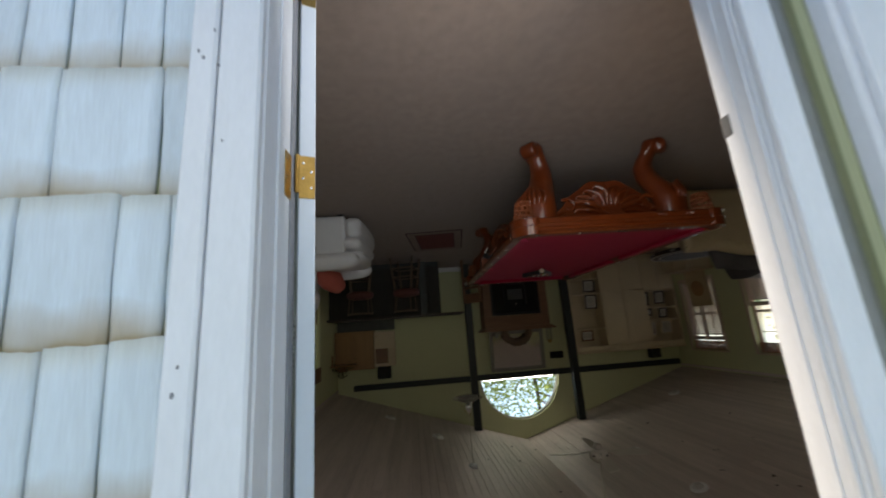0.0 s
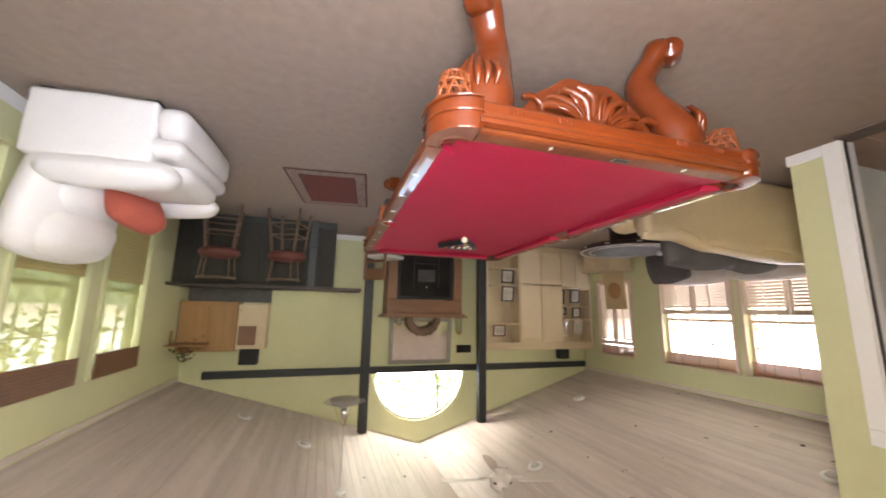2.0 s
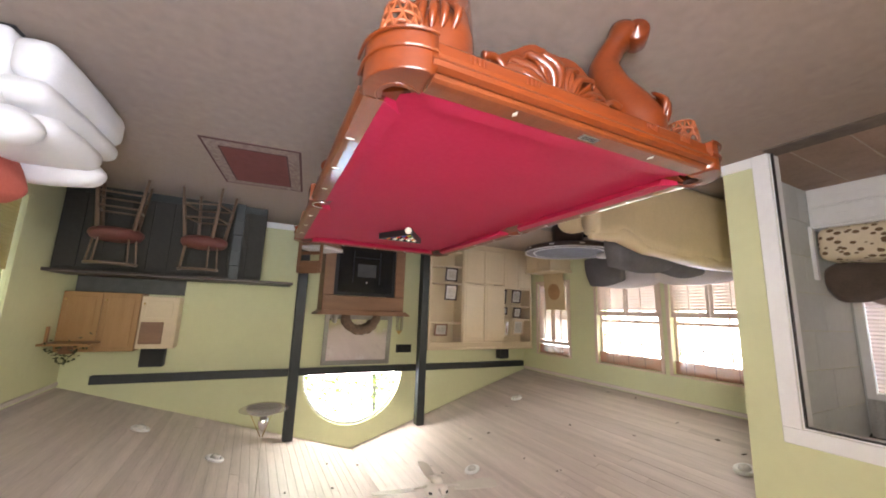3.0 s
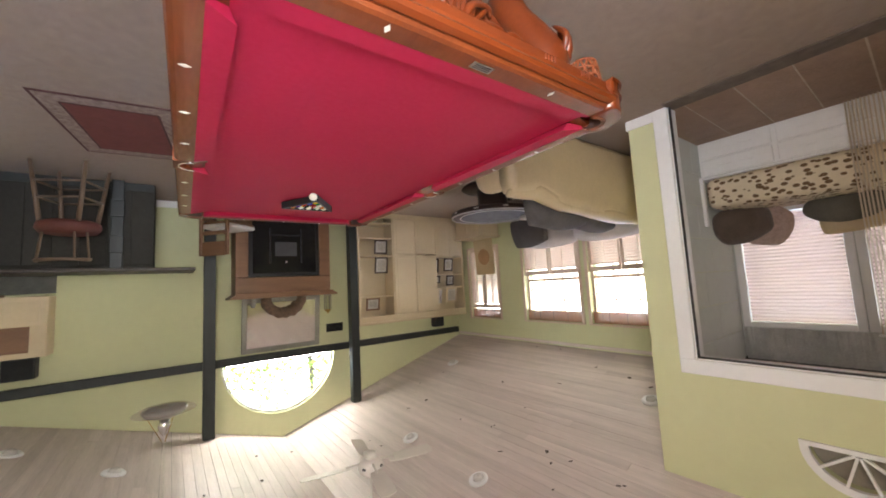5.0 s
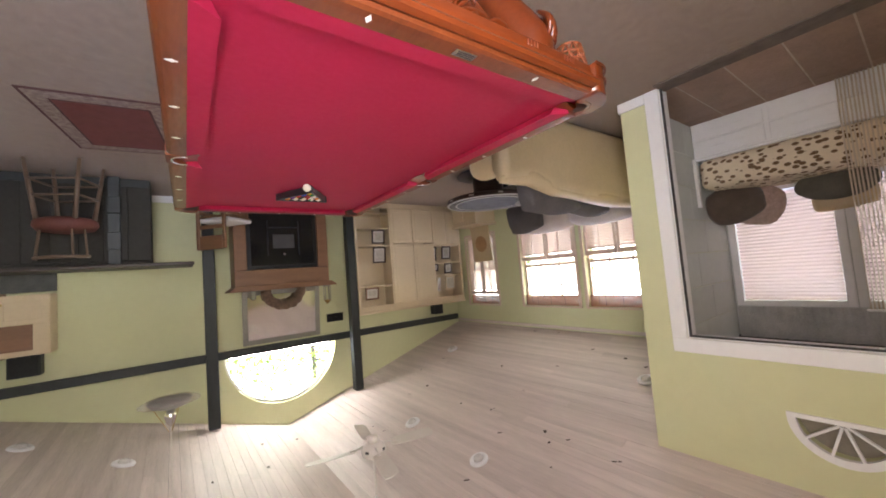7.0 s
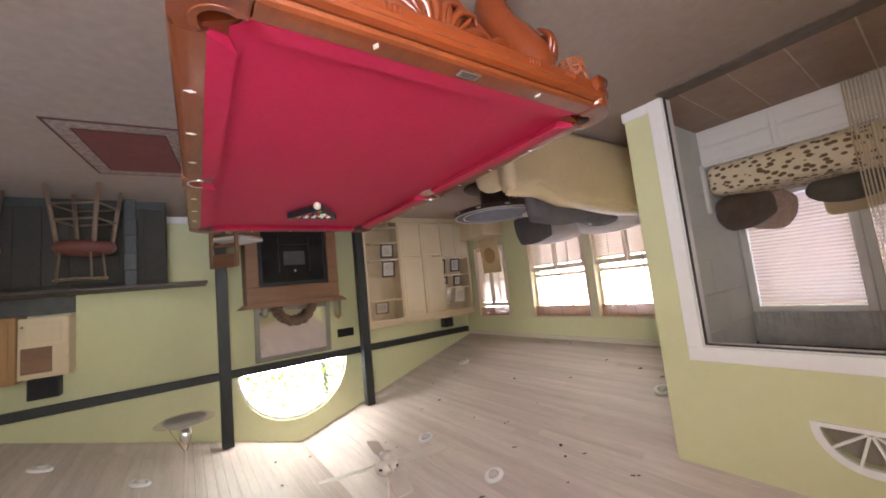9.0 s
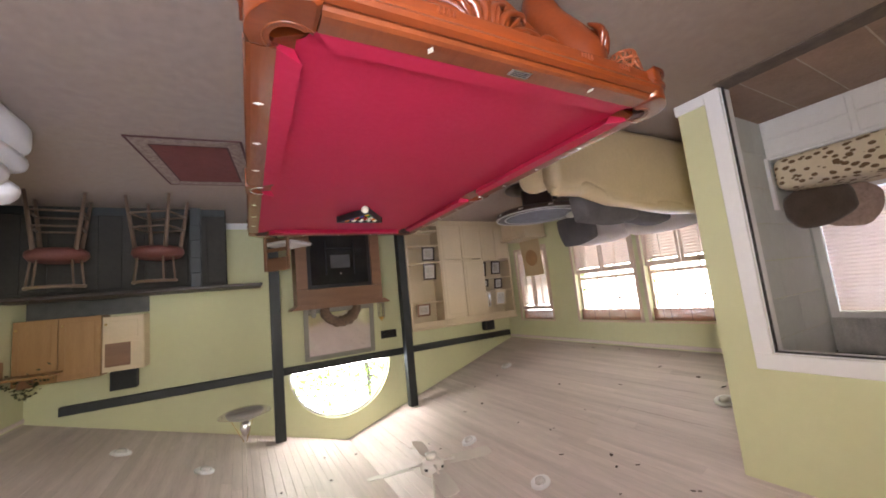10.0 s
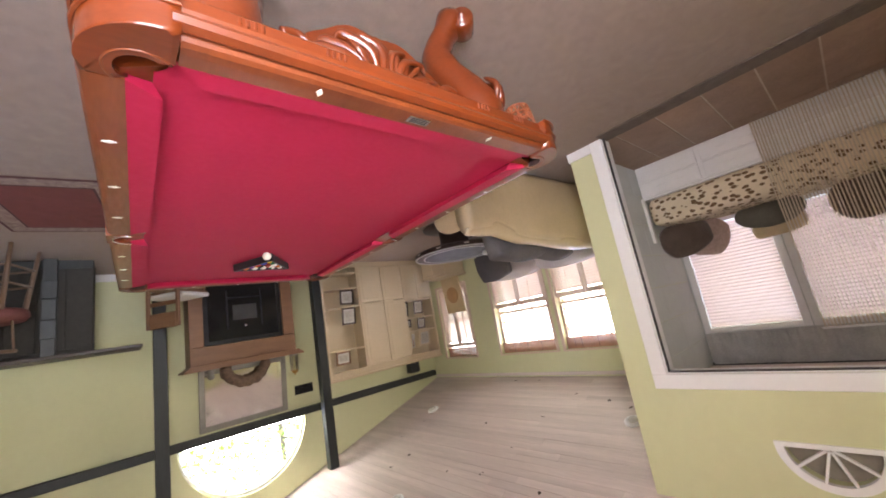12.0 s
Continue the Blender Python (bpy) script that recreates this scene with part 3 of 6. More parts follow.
    add_prism(bm, [(sx * (RX + 0.006), -0.066), *[(sx * (RX - 0.072 + 0.054 * math.cos(a)), 0.060 * math.sin(a)) for a in np.linspace(-1.5, 1.5, 12)], (sx * (RX + 0.006), 0.066)], ZT - 0.10, ZT - 0.001, "z")
    part("side_pocket_back", bm, M_RAIL, table)
    bm = bmesh.new()
    add_lathe(bm, [(0.0, ZT - 0.17), (0.045, ZT - 0.165), (0.058, ZT - 0.1), (0.060, ZT - 0.05)], 16, pose(sx * (RX - 0.075), 0, 0))
    part("side_pocket", bm, M_BLACK, table, "dark side pocket")

# rack of balls and the cue ball
rack = empty("ball_rack", "black triangular rack on the crimson table cloth", "ball rack", at=(-1.175, 5.29, ZB + 0.001), rz=63.4)
bm = bmesh.new()
tri = [(-0.185, -0.045), (0.185, -0.045), (0.0, 0.285)]
for k in range(3):
    a, b = Vector((*tri[k], 0)), Vector((*tri[(k + 1) % 3], 0))
    d = (b - a).normalized()
    add_box(bm, (0, 0, 0.004), ((b - a).length, 0.014, 0.056), 0.003, 1, Matrix.Translation(a) @ d.to_track_quat("X", "Z").to_matrix().to_4x4())
part("frame", bm, M_BLACK, rack, "black plastic triangle")
BALLS = [(0.75, 0.50, 0.03), (0.03, 0.06, 0.35), (0.55, 0.03, 0.02), (0.14, 0.03, 0.22), (0.70, 0.20, 0.03), (0.02, 0.20, 0.06), (0.22, 0.02, 0.02), (0.02, 0.02, 0.02)]
ball_mats = [material("ball_enamel", c, 0.12, amount=0.05, coat=0.5) for c in BALLS]
M_IVORY = material("ivory_enamel", (0.80, 0.74, 0.60), 0.15, amount=0.05, coat=0.5)


def ball(name, at, mat, label, stripe=None):
    bm = bmesh.new()
    bmesh.ops.create_uvsphere(bm, u_segments=20, v_segments=12, radius=0.0285)
    ob = tagged(part(name, bm, mat, None, "", True), label, "billiard ball", "balls in the rack")
    if stripe:
        bm = bmesh.new()
        add_lathe(bm, [(0.0268, -0.012), (0.0287, -0.005), (0.0287, 0.005), (0.0268, 0.012)], 20)
        part("stripe", bm, stripe, ob, "coloured stripe", True)
    ob.matrix_basis = pose(*at, random.uniform(-60, 60), random.uniform(-60, 60), 0)


k = 0
for row in range(5):
    for i in range(5 - row):
        x, y, _ = pose(-1.175, 5.29, 0, 0, 0, 63.4) @ Vector(((i - (4 - row) / 2) * 0.058, row * 0.0502, 0))
        if k < 8:
            ball("billiard_ball", (x, y, ZB + 0.029), ball_mats[k], "glossy coloured ball in the black rack")
        else:
            ball("billiard_ball", (x, y, ZB + 0.029), M_IVORY, "glossy white ball with a coloured stripe in the rack", ball_mats[k - 8])
        k += 1
ball("cue_ball", (-1.185, 5.095, ZB + 0.029), M_IVORY, "ivory cue ball beside the rack on crimson cloth")

# ---- partition opening and alcove ----
M_TILE = material("brown_floor_tile", (0.36, 0.235, 0.165), 0.5, second=(0.25, 0.165, 0.12), scale=5, bump=0.1, tone=0.12)
M_GROUT = material("grey_grout", (0.60, 0.50, 0.40), 0.9, bump=0.2)
M_GREYWALL = material("grey_wall_panel", (0.58, 0.61, 0.59), 0.7, scale=2, amount=0.1, bump=0.1, tone=0.04)
M_GREYCLOTH = material("grey_gathered_cloth", (0.50, 0.50, 0.48), 0.9, scale=6, amount=0.35, bump=0.3)
M_STONE = material("dark_threshold_stone", (0.15, 0.115, 0.09), 0.6, scale=12, amount=0.5, bump=0.4, bump_scale=40)
M_SHADE = sheer("white_pleated_shade", (0.70, 0.56, 0.53), 0.01, 0.25)
M_PILLOW = material("brown_plush", (0.12, 0.085, 0.065), 0.95, scale=10, amount=0.4, bump=0.5, sheen=0.3)
M_PINK = material("dusty_pink_print", (0.50, 0.36, 0.31), 0.9, scale=30, amount=0.45, bump=0.2)
M_OLIVE = material("olive_grey_cloth", (0.14, 0.13, 0.105), 0.95, scale=8, amount=0.3, bump=0.4)
M_STRAND = sheer("cream_string", (0.86, 0.76, 0.62), 0.25, 0.5)


def leopard():
    """Cream cloth with a dark leaf-like print."""
    m = material("leopard_print_cloth", (0.76, 0.65, 0.48), 0.9, scale=4, amount=0.12, bump=0.15, bump_scale=200)
    n, l = m.node_tree.nodes, m.node_tree.links
    b = n["Principled BSDF"]
    base = b.inputs["Base Color"].links[0].from_socket
    co, mp = n.new("ShaderNodeTexCoord"), n.new("ShaderNodeMapping")
    mp.inputs["Scale"].default_value, mp.inputs["Rotation"].default_value = (19.5, 16, 24), (0.5, 0.3, 0.4)
    vor, wob = n.new("ShaderNodeTexVoronoi"), n.new("ShaderNodeTexNoise")
    wob.inputs["Scale"].default_value = 5
    vor.inputs["Scale"].default_value = 1.0
    add = n.new("ShaderNodeMix")
    add.data_type = "VECTOR"
    add.inputs[0].default_value = 0.10
    l.new(co.outputs["Object"], mp.inputs[0])
    l.new(mp.outputs[0], add.inputs[4])
    l.new(wob.outputs["Color"], add.inputs[5])
    l.new(add.outputs[1], vor.inputs["Vector"])
    edge = n.new("ShaderNodeMapRange")
    edge.inputs["From Min"].default_value, edge.inputs["From Max"].default_value = 0.41, 0.35
    l.new(vor.outputs["Distance"], edge.inputs["Value"])
    mix = n.new("ShaderNodeMix")
    mix.data_type = "RGBA"
    mix.inputs[7].default_value = (0.16, 0.095, 0.045, 1)
    l.new(edge.outputs[0], mix.inputs[0])
    l.new(base, mix.inputs[6])
    l.new(mix.outputs[2], b.inputs["Base Color"])
    return m


M_LEOPARD = leopard()

# white casing round the opening, outside and inside the wall
case = tagged(new("trim_opening"), "white painted casing round the wide opening", "trim", kind="structure")
W = 0.115
box("casing_side", (XP, OPEN[1], 0.0), (XP + 0.022, OPEN[1] + W, OPEN[3]), M_WHITE, case, 0.005)
box("casing_side", (XP, OPEN[0] - 0.075, 0.0), (XP + 0.022, OPEN[0], OPEN[3]), M_WHITE, case, 0.005)
box("casing_head", (XP, OPEN[0] - 0.075, OPEN[3]), (XP + 0.022, OPEN[1] + W, OPEN[3] + W), M_WHITE, case, 0.005)
box("reveal_side", (XP - 0.135, OPEN[1] - 0.012, 0.0), (XP + 0.004, OPEN[1] - 0.001, OPEN[3] - 0.012), M_WHITE, case, 0.001)
box("reveal_side", (XP - 0.135, OPEN[0] + 0.001, 0.0), (XP + 0.004, OPEN[0] + 0.012, OPEN[3] - 0.012), M_WHITE, case, 0.001)
box("reveal_head", (XP - 0.135, OPEN[0] + 0.001, OPEN[3] - 0.012), (XP + 0.004, OPEN[1] - 0.001, OPEN[3] - 0.001), M_WHITE, case, 0.001)
for lo, hi in (((XP - 0.02, OPEN[1] - 0.024, 0), (XP + 0.010, OPEN[1] - 0.013, OPEN[3] - 0.013)), ((XP - 0.02, OPEN[0] + 0.013, OPEN[3] - 0.024), (XP + 0.010, OPEN[1] - 0.025, OPEN[3] - 0.013))):
    box("dark_seal", lo, hi, M_BLACK, case, 0.001, "thin dark seal")
tagged(box("baseboard_partition", (XP, OPEN[1] + W + 0.002, 0), (XP + 0.016, YP + 0.016, 0.09), M_WHITE, None, 0.004), "white baseboard at the partition's end", "baseboard", kind="structure")
tagged(box("baseboard_partition", (-5.59, YP, 0), (XP - 0.001, YP + 0.016, 0.09), M_WHITE, None, 0.004), "white baseboard along the jog wall", "baseboard", kind="structure")

screen = empty("wall_screen", "flat black television screen hung on the green jog wall", "television")
box("housing", (-4.93, YP + 0.002, 1.40), (-3.885, YP + 0.032, 2.21), M_BLACK, screen, 0.006)
box("display", (-4.91, YP + 0.032, 1.43), (-3.905, YP + 0.035, 2.19), material("dark_display_glass", (0.01, 0.01, 0.012), 0.1, amount=0.1), screen, 0.001, "dark glossy display")

# fan light with spokes
fan = tagged(new("window_fan_light"), "white half-round fan light with spokes above the opening", "window", kind="structure")
bm = bmesh.new()
o = arc(FAN_Y, FAN_Z, FAN_R + 0.035, 0, 180, 20)
i = arc(FAN_Y, FAN_Z, FAN_R - 0.012, 180, 0, 20)
add_prism(bm, o + i, XP - 0.02, XP + 0.018, "x", 0.003)
add_box(bm, (XP - 0.02, FAN_Y - FAN_R - 0.035, FAN_Z - 0.022), (XP + 0.018, FAN_Y + FAN_R + 0.035, FAN_Z + 0.008), 0.003)
part("frame", bm, M_WHITE, fan)
for a in (36, 72, 108, 144):
    bm = bmesh.new()
    add_box(bm, (-0.012, 0.02, -0.008), (0.012, FAN_R - 0.005, 0.008), 0.002, 1, Matrix.Translation((XP, FAN_Y, FAN_Z)) @ pose(0, 0, 0, a, 0, 0))
    part("spoke", bm, M_WHITE, fan)
bm = bmesh.new()
add_prism(bm, arc(FAN_Y, FAN_Z, FAN_R - 0.005, 0, 180, 20), XP - 0.13, XP - 0.1, "x")
part("backing", bm, material("brown_grey_board", (0.30, 0.27, 0.22), 0.8, amount=0.2), fan, "grey board behind the spokes")

# dark threshold and plank tiles
tagged(box("threshold", (-3.90, OPEN[0], -0.012), (-3.70, OPEN[1], 0.010), M_STONE, None, 0.004), "dark stone threshold strip of the opening", "threshold", kind="structure")
floor_tiles = tagged(new("alcove_floor"), "brown plank tiles with pale grout", "floor", kind="structure")
box("grout_bed", (-5.95, YN - 0.1, -0.010), (-3.902, 4.03, 0.001), M_GROUT, floor_tiles, 0)
for k in range(7):
    y1 = 4.03 - k * 0.343
    for x0, x1 in ((-4.98 - 0.97, -4.98), (-4.975, -3.905)):
        bm = bmesh.new()
        add_box(bm, (x0, max(y1 - 0.331, YN - 0.09), -0.005), (x1, y1, 0.005), 0.002)
        part("tile", bm, M_TILE, floor_tiles)

# panelled end wall and window wall of the alcove
end = tagged(new("wall_alcove_end"), "grey panelled end wall of the alcove", "wall", kind="structure")
k = 0
z = 0.0
while z < 2.55:
    for x0, x1 in ((-5.95, -4.95 - 0.3 * (k % 2)), (-4.946 - 0.3 * (k % 2), XP - 0.137)):
        box("panel", (x0, 4.022, z), (x1, 4.05, z + 0.356), M_GREYWALL, end, 0.003)
    z += 0.36
    k += 1
bm = bmesh.new()
wall_with_holes(bm, "x", -5.95, -6.10, YN - 0.12, YP, 0, 2.95, [(2.02, 2.94, 0.80, 2.05), (3.09, 3.93, 0.80, 2.05)])
structure("wall_alcove", bm, M_GREYWALL, "grey alcove wall with two shaded windows", "wall")
for n, (y0, y1) in enumerate(((2.02, 2.94), (3.09, 3.93))):
    win = tagged(new("window_alcove"), "white alcove window with a drawn pleated shade", "window", kind="structure")
    for lo, hi in (((y0 - 0.07, 0.72), (y0, 2.112)), ((y1, 0.72), (y1 + 0.07, 2.112)), ((y0, 2.05), (y1, 2.112)), ((y0, 0.72), (y1, 0.8))):
        box("frame", (-5.95, lo[0], lo[1]), (-5.925, hi[0], hi[1]), M_WHITE, win, 0.004)
    bm = bmesh.new()
    zs = np.linspace(0.81, 2.045, 62)
    rows = [[bm.verts.new((-5.965 - 0.012 * (q % 2), y, z)) for y in (y0 + 0.004, y1 - 0.004)] for q, z in enumerate(zs)]
    for a, b in zip(rows, rows[1:]):
        bm.faces.new((a[0], a[1], b[1], b[0]))
    part("pleated_shade", bm, M_SHADE, win, "white pleated shade glowing with daylight")
    p = box("pane", (-6.06, y0, 0.8), (-6.055, y1, 2.05), M_GLASS, win, 0)
    p.visible_shadow = False
bm = bmesh.new()
rows = []
for q in range(121):
    y = YN + (4.0 - YN) * q / 120
    o = 0.012 * math.sin(q * 1.35) + random.uniform(-0.004, 0.004)
    rows.append([bm.verts.new((-5.90 + o * f, y, z)) for f, z in ((0.4, 2.50), (1, 2.36), (1.2, 2.118 + random.uniform(-0.004, 0.004)), (0.8, 2.118), (0.6, 2.36), (0.1, 2.50))])
for a, b in zip(rows, rows[1:]):
    for k in range(5):
        bm.faces.new((a[k], a[k + 1], b[k + 1], b[k]))
val = tagged(part("valance", bm, M_GREYCLOTH, None, "", True), "grey gathered cloth valance above the alcove windows", "valance")

# window seat with its cushion and pillows
seat = empty("bench_seat", "white panelled storage bench along the alcove wall", "bench")
box("carcass", (-5.94, 2.0, 0.006), (-5.16, 4.015, 0.40), M_WHITE, seat, 0.004)
for y0, y1 in ((2.05, 2.68), (2.72, 3.35), (3.39, 3.99)):
    for z0, z1 in ((0.03, 0.20), (0.215, 0.385)):
        box("drawer_front", (-5.16, y0, z0), (-5.142, y1, z1), M_WHITE, seat, 0.005)
        for yy in (y0 + 0.15, y1 - 0.27):
            box("groove_pull", (-5.143, yy, (z0 + z1) / 2 - 0.006), (-5.136, yy + 0.12, (z0 + z1) / 2 + 0.006), M_WHITE, seat, 0.003)
box("top_board", (-5.94, 2.0, 0.40), (-5.125, 4.015, 0.425), M_WHITE, seat, 0.006)
box("end_board", (-5.16, 4.0 - 0.012, 0.40), (-5.10, 4.02, 0.94), M_WHITE, seat, 0.004)


def soft_block(name, lo, hi, mat, parent=None, label="", puff=0.02, roll=0.06, cuts=6, turn=None, seed=0):
    """An upholstered block: rounded, slightly swollen and uneven."""
    bm = bmesh.new()
    add_box(bm, lo, hi, roll, 4)
    bmesh.ops.subdivide_edges(bm, edges=[e for e in bm.edges if e.calc_length() > 0.12], cuts=cuts, use_grid_fill=True)
    c = (Vector(lo) + Vector(hi)) / 2
    h = Vector((abs(hi[k] - lo[k]) / 2 for k in range(3)))
    for v in bm.verts:
        q = [(v.co[k] - c[k]) / h[k] for k in range(3)]
        for k in range(3):
            a, b = q[(k + 1) % 3], q[(k + 2) % 3]
            v.co[k] += puff * q[k] * (1 - a * a) * (1 - b * b)
        v.co += 0.006 * noise.noise_vector(v.co * 7 + Vector((seed, seed, 0)))
    if turn is not None:
        bm.transform(turn)
    return part(name, bm, mat, parent, label, True)


tagged(soft_block("seat_cushion", (-5.93, 2.02, 0.425), (-5.13, 3.985, 0.755), M_LEOPARD, None, "", 0.02, 0.08), "cream seat cushion with a dark leaf print", "cushion")
tagged(soft_block("throw_pillow", (-0.23, -0.07, -0.17), (0.23, 0.07, 0.17), M_PILLOW, None, "", 0.06, 0.04, turn=pose(-5.52, 3.80, 0.915, 0, -18, 55)), "dark brown plush throw pillow on the white bench", "pillow")
tagged(soft_block("throw_pillow", (-0.21, -0.05, -0.18), (0.21, 0.05, 0.18), M_PINK, None, "", 0.06, 0.03, turn=pose(-5.70, 3.66, 0.94, -10, 20, 62)), "dusty pink patterned throw pillow on the white bench", "pillow")
tagged(soft_block("throw_pillow", (-0.10, -0.25, -0.11), (0.10, 0.25, 0.11), M_OLIVE, None, "", 0.05, 0.09, turn=pose(-5.62, 3.02, 0.86, 0, 0, 4)), "olive grey bolster pillow on the white bench", "pillow")
tagged(soft_block("folded_throw", (-0.07, -0.22, -0.10), (0.07, 0.22, 0.10), M_LEATHER, None, "", 0.02, 0.03, turn=pose(-5.80, 2.99, 1.00, 6, 0, -4)), "cream fringed throw folded behind the bolster", "blanket")
tagged(soft_block("throw_pillow", (-0.2, -0.09, -0.17), (0.2, 0.09, 0.17), M_PILLOW, None, "", 0.05, 0.08, turn=pose(-5.66, 2.33, 0.92, 0, -10, 100)), "dark brown plush throw pillow by the string curtain", "pillow")

# string curtain
curtain = empty("string_curtain", "cream string curtain hanging before the alcove bench", "curtain")
box("rod", (-5.090, 1.942, 2.02), (-5.070, 2.90, 2.04), M_WHITE, curtain, 0.006)
strand = None
y, k = 2.875, 0
while y > 1.97:
    if strand is None or k % 6 == 0:
        bm = bmesh.new()
        pts = [(-5.08 + 0.004 * math.sin(z * 5 + k), 0.003 * math.sin(z * 3 + k), z) for z in np.linspace(2.025, 0.02, 14)]
        add_tube(bm, pts, 0.0075, 6, None, 0.5)
        strand = part("strand", bm, M_STRAND, curtain, "", True)
        strand.location.y = y
    else:
        s2 = new("strand", strand.data)
        s2.parent = curtain
        s2.location.y = y
    y -= random.uniform(0.021, 0.028)
    k += 1

# ---- entrance: door, jambs, casings, sidelight, shingles ----
M_DOORGLASS = glass("door_glass", (0.86, 0.93, 0.93), 0.12)
M_DOORGLASS.node_tree.nodes["Principled BSDF"].inputs["IOR"].default_value = 1.25
M_CELL = sheer("grey_green_pleated_shade", (0.40, 0.47, 0.49), 0.05, 0.45)
M_SIDEGLASS = material("reflective_window_film", (0.50, 0.50, 0.46), 0.14, 1.0, scale=3, amount=0.15)
M_SEAL = material("grey_gap_seal", (0.30, 0.30, 0.32), 0.7)

YO = YN - 0.20
ENTRY = pose(0.012, 0.04, 0.015)
jamb = tagged(new("trim_door"), "weathered white jambs and casings of the entrance", "trim", kind="structure")
jamb.matrix_basis = ENTRY
JE, JW = 0.645, -0.600                                  # faces of the east and west jambs
box("jamb_board", (JE, YO - 0.012, 0.0), (0.72, 1.864, 2.05), M_OLDWHITE, jamb, 0.004)
box("jamb_bead", (JE - 0.006, 1.764, 0.0), (JE, 1.777, 2.034), M_OLDWHITE, jamb, 0.003)
# added strip plugs the gap beside the door, grey for the shaded gap
box("gap_seal", (JE - 0.004, 1.864, 0.0), (0.72, 1.899, 2.034), M_SEAL, jamb, 0.002)
box("brick_mould", (JE + 0.002, YO - 0.040, 0.0), (JE + 0.093, YO - 0.012, 2.10), M_OLDWHITE, jamb, 0.006)
box("casing_edge", (JE + 0.0955, YO - 0.046, 0.0), (JE + 0.150, YO - 0.001, 2.14), M_OLDWHITE, jamb, 0.005)
box("jamb_board", (-0.694, 1.716, 0.0), (JW, 1.835, 2.05), M_OLDWHITE, jamb, 0.004)
box("jamb_bead", (JW, 1.730, 0.0), (JW + 0.006, 1.743, 2.034), M_OLDWHITE, jamb, 0.003)
box("door_stop", (JW, 1.772, 0.0), (JW + 0.004, 1.790, 2.034), M_OLDWHITE, jamb, 0.002)
box("brick_mould", (-0.692, 1.692, 0.0), (JW - 0.002, 1.716, 2.10), M_OLDWHITE, jamb, 0.005)
box("head_jamb", (JW, YO - 0.01, 2.034), (JE, YN + 0.004, 2.05), M_OLDWHITE, jamb)
box("head_casing", (JW - 0.07, YO - 0.035, 2.14), (JE + 0.12, YO - 0.001, 2.25), M_OLDWHITE, jamb)
box("sill", (JW, YO - 0.06, -0.03), (JE, YN + 0.01, 0.008), M_SEAL, jamb)
for z in (0.85, 1.72, 0.22):
    plate = box("hinge_leaf", (JE - 0.003, 1.822, z), (JE, 1.866, z + 0.125), M_BRASS, jamb, 0.001, "brass hinge leaf")
    for dy, dz in ((0.010, 0.02), (0.028, 0.045), (0.010, 0.070), (0.028, 0.098)):
        bm = bmesh.new()
        add_lathe(bm, [(0.0035, 0), (0.0035, 0.0012), (0.001, 0.002)], 10, pose(JE - 0.003, 1.824 + dy, z + dz, 0, -90, 0))
        part("screw", bm, M_CHROME, plate)
box("strike_plate", (JW - 0.001, 1.806, 0.784), (JW + 0.002, 1.836, 0.848), material("worn_dark_steel", (0.16, 0.16, 0.16), 0.6, 0.5, amount=0.4), jamb, 0.001, "worn steel strike plate")

rng = random.Random(21)
for k in range(9):
    z, a, s = rng.uniform(0.4, 1.9), rng.uniform(0.010, 0.14), rng.uniform(0.0016, 0.004)
    bm = bmesh.new()
    add_prism(bm, [(s * rng.uniform(0.6, 1.2) * math.cos(t), s * 1.6 * rng.uniform(0.6, 1.2) * math.sin(t)) for t in np.linspace(0, 5.4, 7)], -0.0008, 0.0008, "y", 0, pose(JE + a, YO - (0.0405 if a < 0.094 else 0.0465), z))
    part("paint_chip", bm, M_SEAL, jamb)

# the door stands open, hinged at the east jamb
door = tagged(new("door_1"), "white glazed entrance door with a pleated shade, standing open", "door", kind="structure")
door.matrix_basis = pose(0.622, 1.937, 0.012, 0, 0, 71.5)
DW, DH = 0.955, 2.02
M_DOORWHITE = material("bluish_white_door_paint", (0.60, 0.64, 0.69), 0.35, amount=0.05)
for lo, hi, name in (((0, -0.022, 0), (0.070, 0.022, DH), "stile"), ((DW - 0.05, -0.022, 0), (DW, 0.022, DH), "stile"), ((0.070, -0.0215, 0), (DW - 0.05, 0.0215, 0.06), "rail"), ((0.070, -0.0215, DH - 0.07), (DW - 0.05, 0.0215, DH), "rail")):
    box(name, lo, hi, M_DOORWHITE, door, 0.003)
for y in (0.0235, -0.0235):
    bm = bmesh.new()
    add_tube(bm, [(DW - 0.05, y, 0.06), (DW - 0.05, y, DH - 0.07)], 0.004, 8)
    add_tube(bm, [(DW - 0.014, y * 0.95, 0.005), (DW - 0.014, y * 0.95, DH - 0.005)], 0.004, 8)
    part("edge_bead", bm, M_CHROME, door, "bright metal bead")
pn = box("pane", (0.065, 0.010, 0.055), (DW - 0.045, 0.016, DH - 0.065), M_DOORGLASS, door, 0)
pn.visible_shadow = False
bm = bmesh.new()
zs = np.linspace(0.065, DH - 0.075, 150)
rows = [[bm.verts.new((x, -0.010 + 0.009 * (q % 2), z)) for x in (0.072, DW - 0.052)] for q, z in enumerate(zs)]
for a, b in zip(rows, rows[1:]):
    bm.faces.new((a[0], a[1], b[1], b[0]))
part("pleated_shade", bm, M_CELL, door, "grey-green pleated shade")
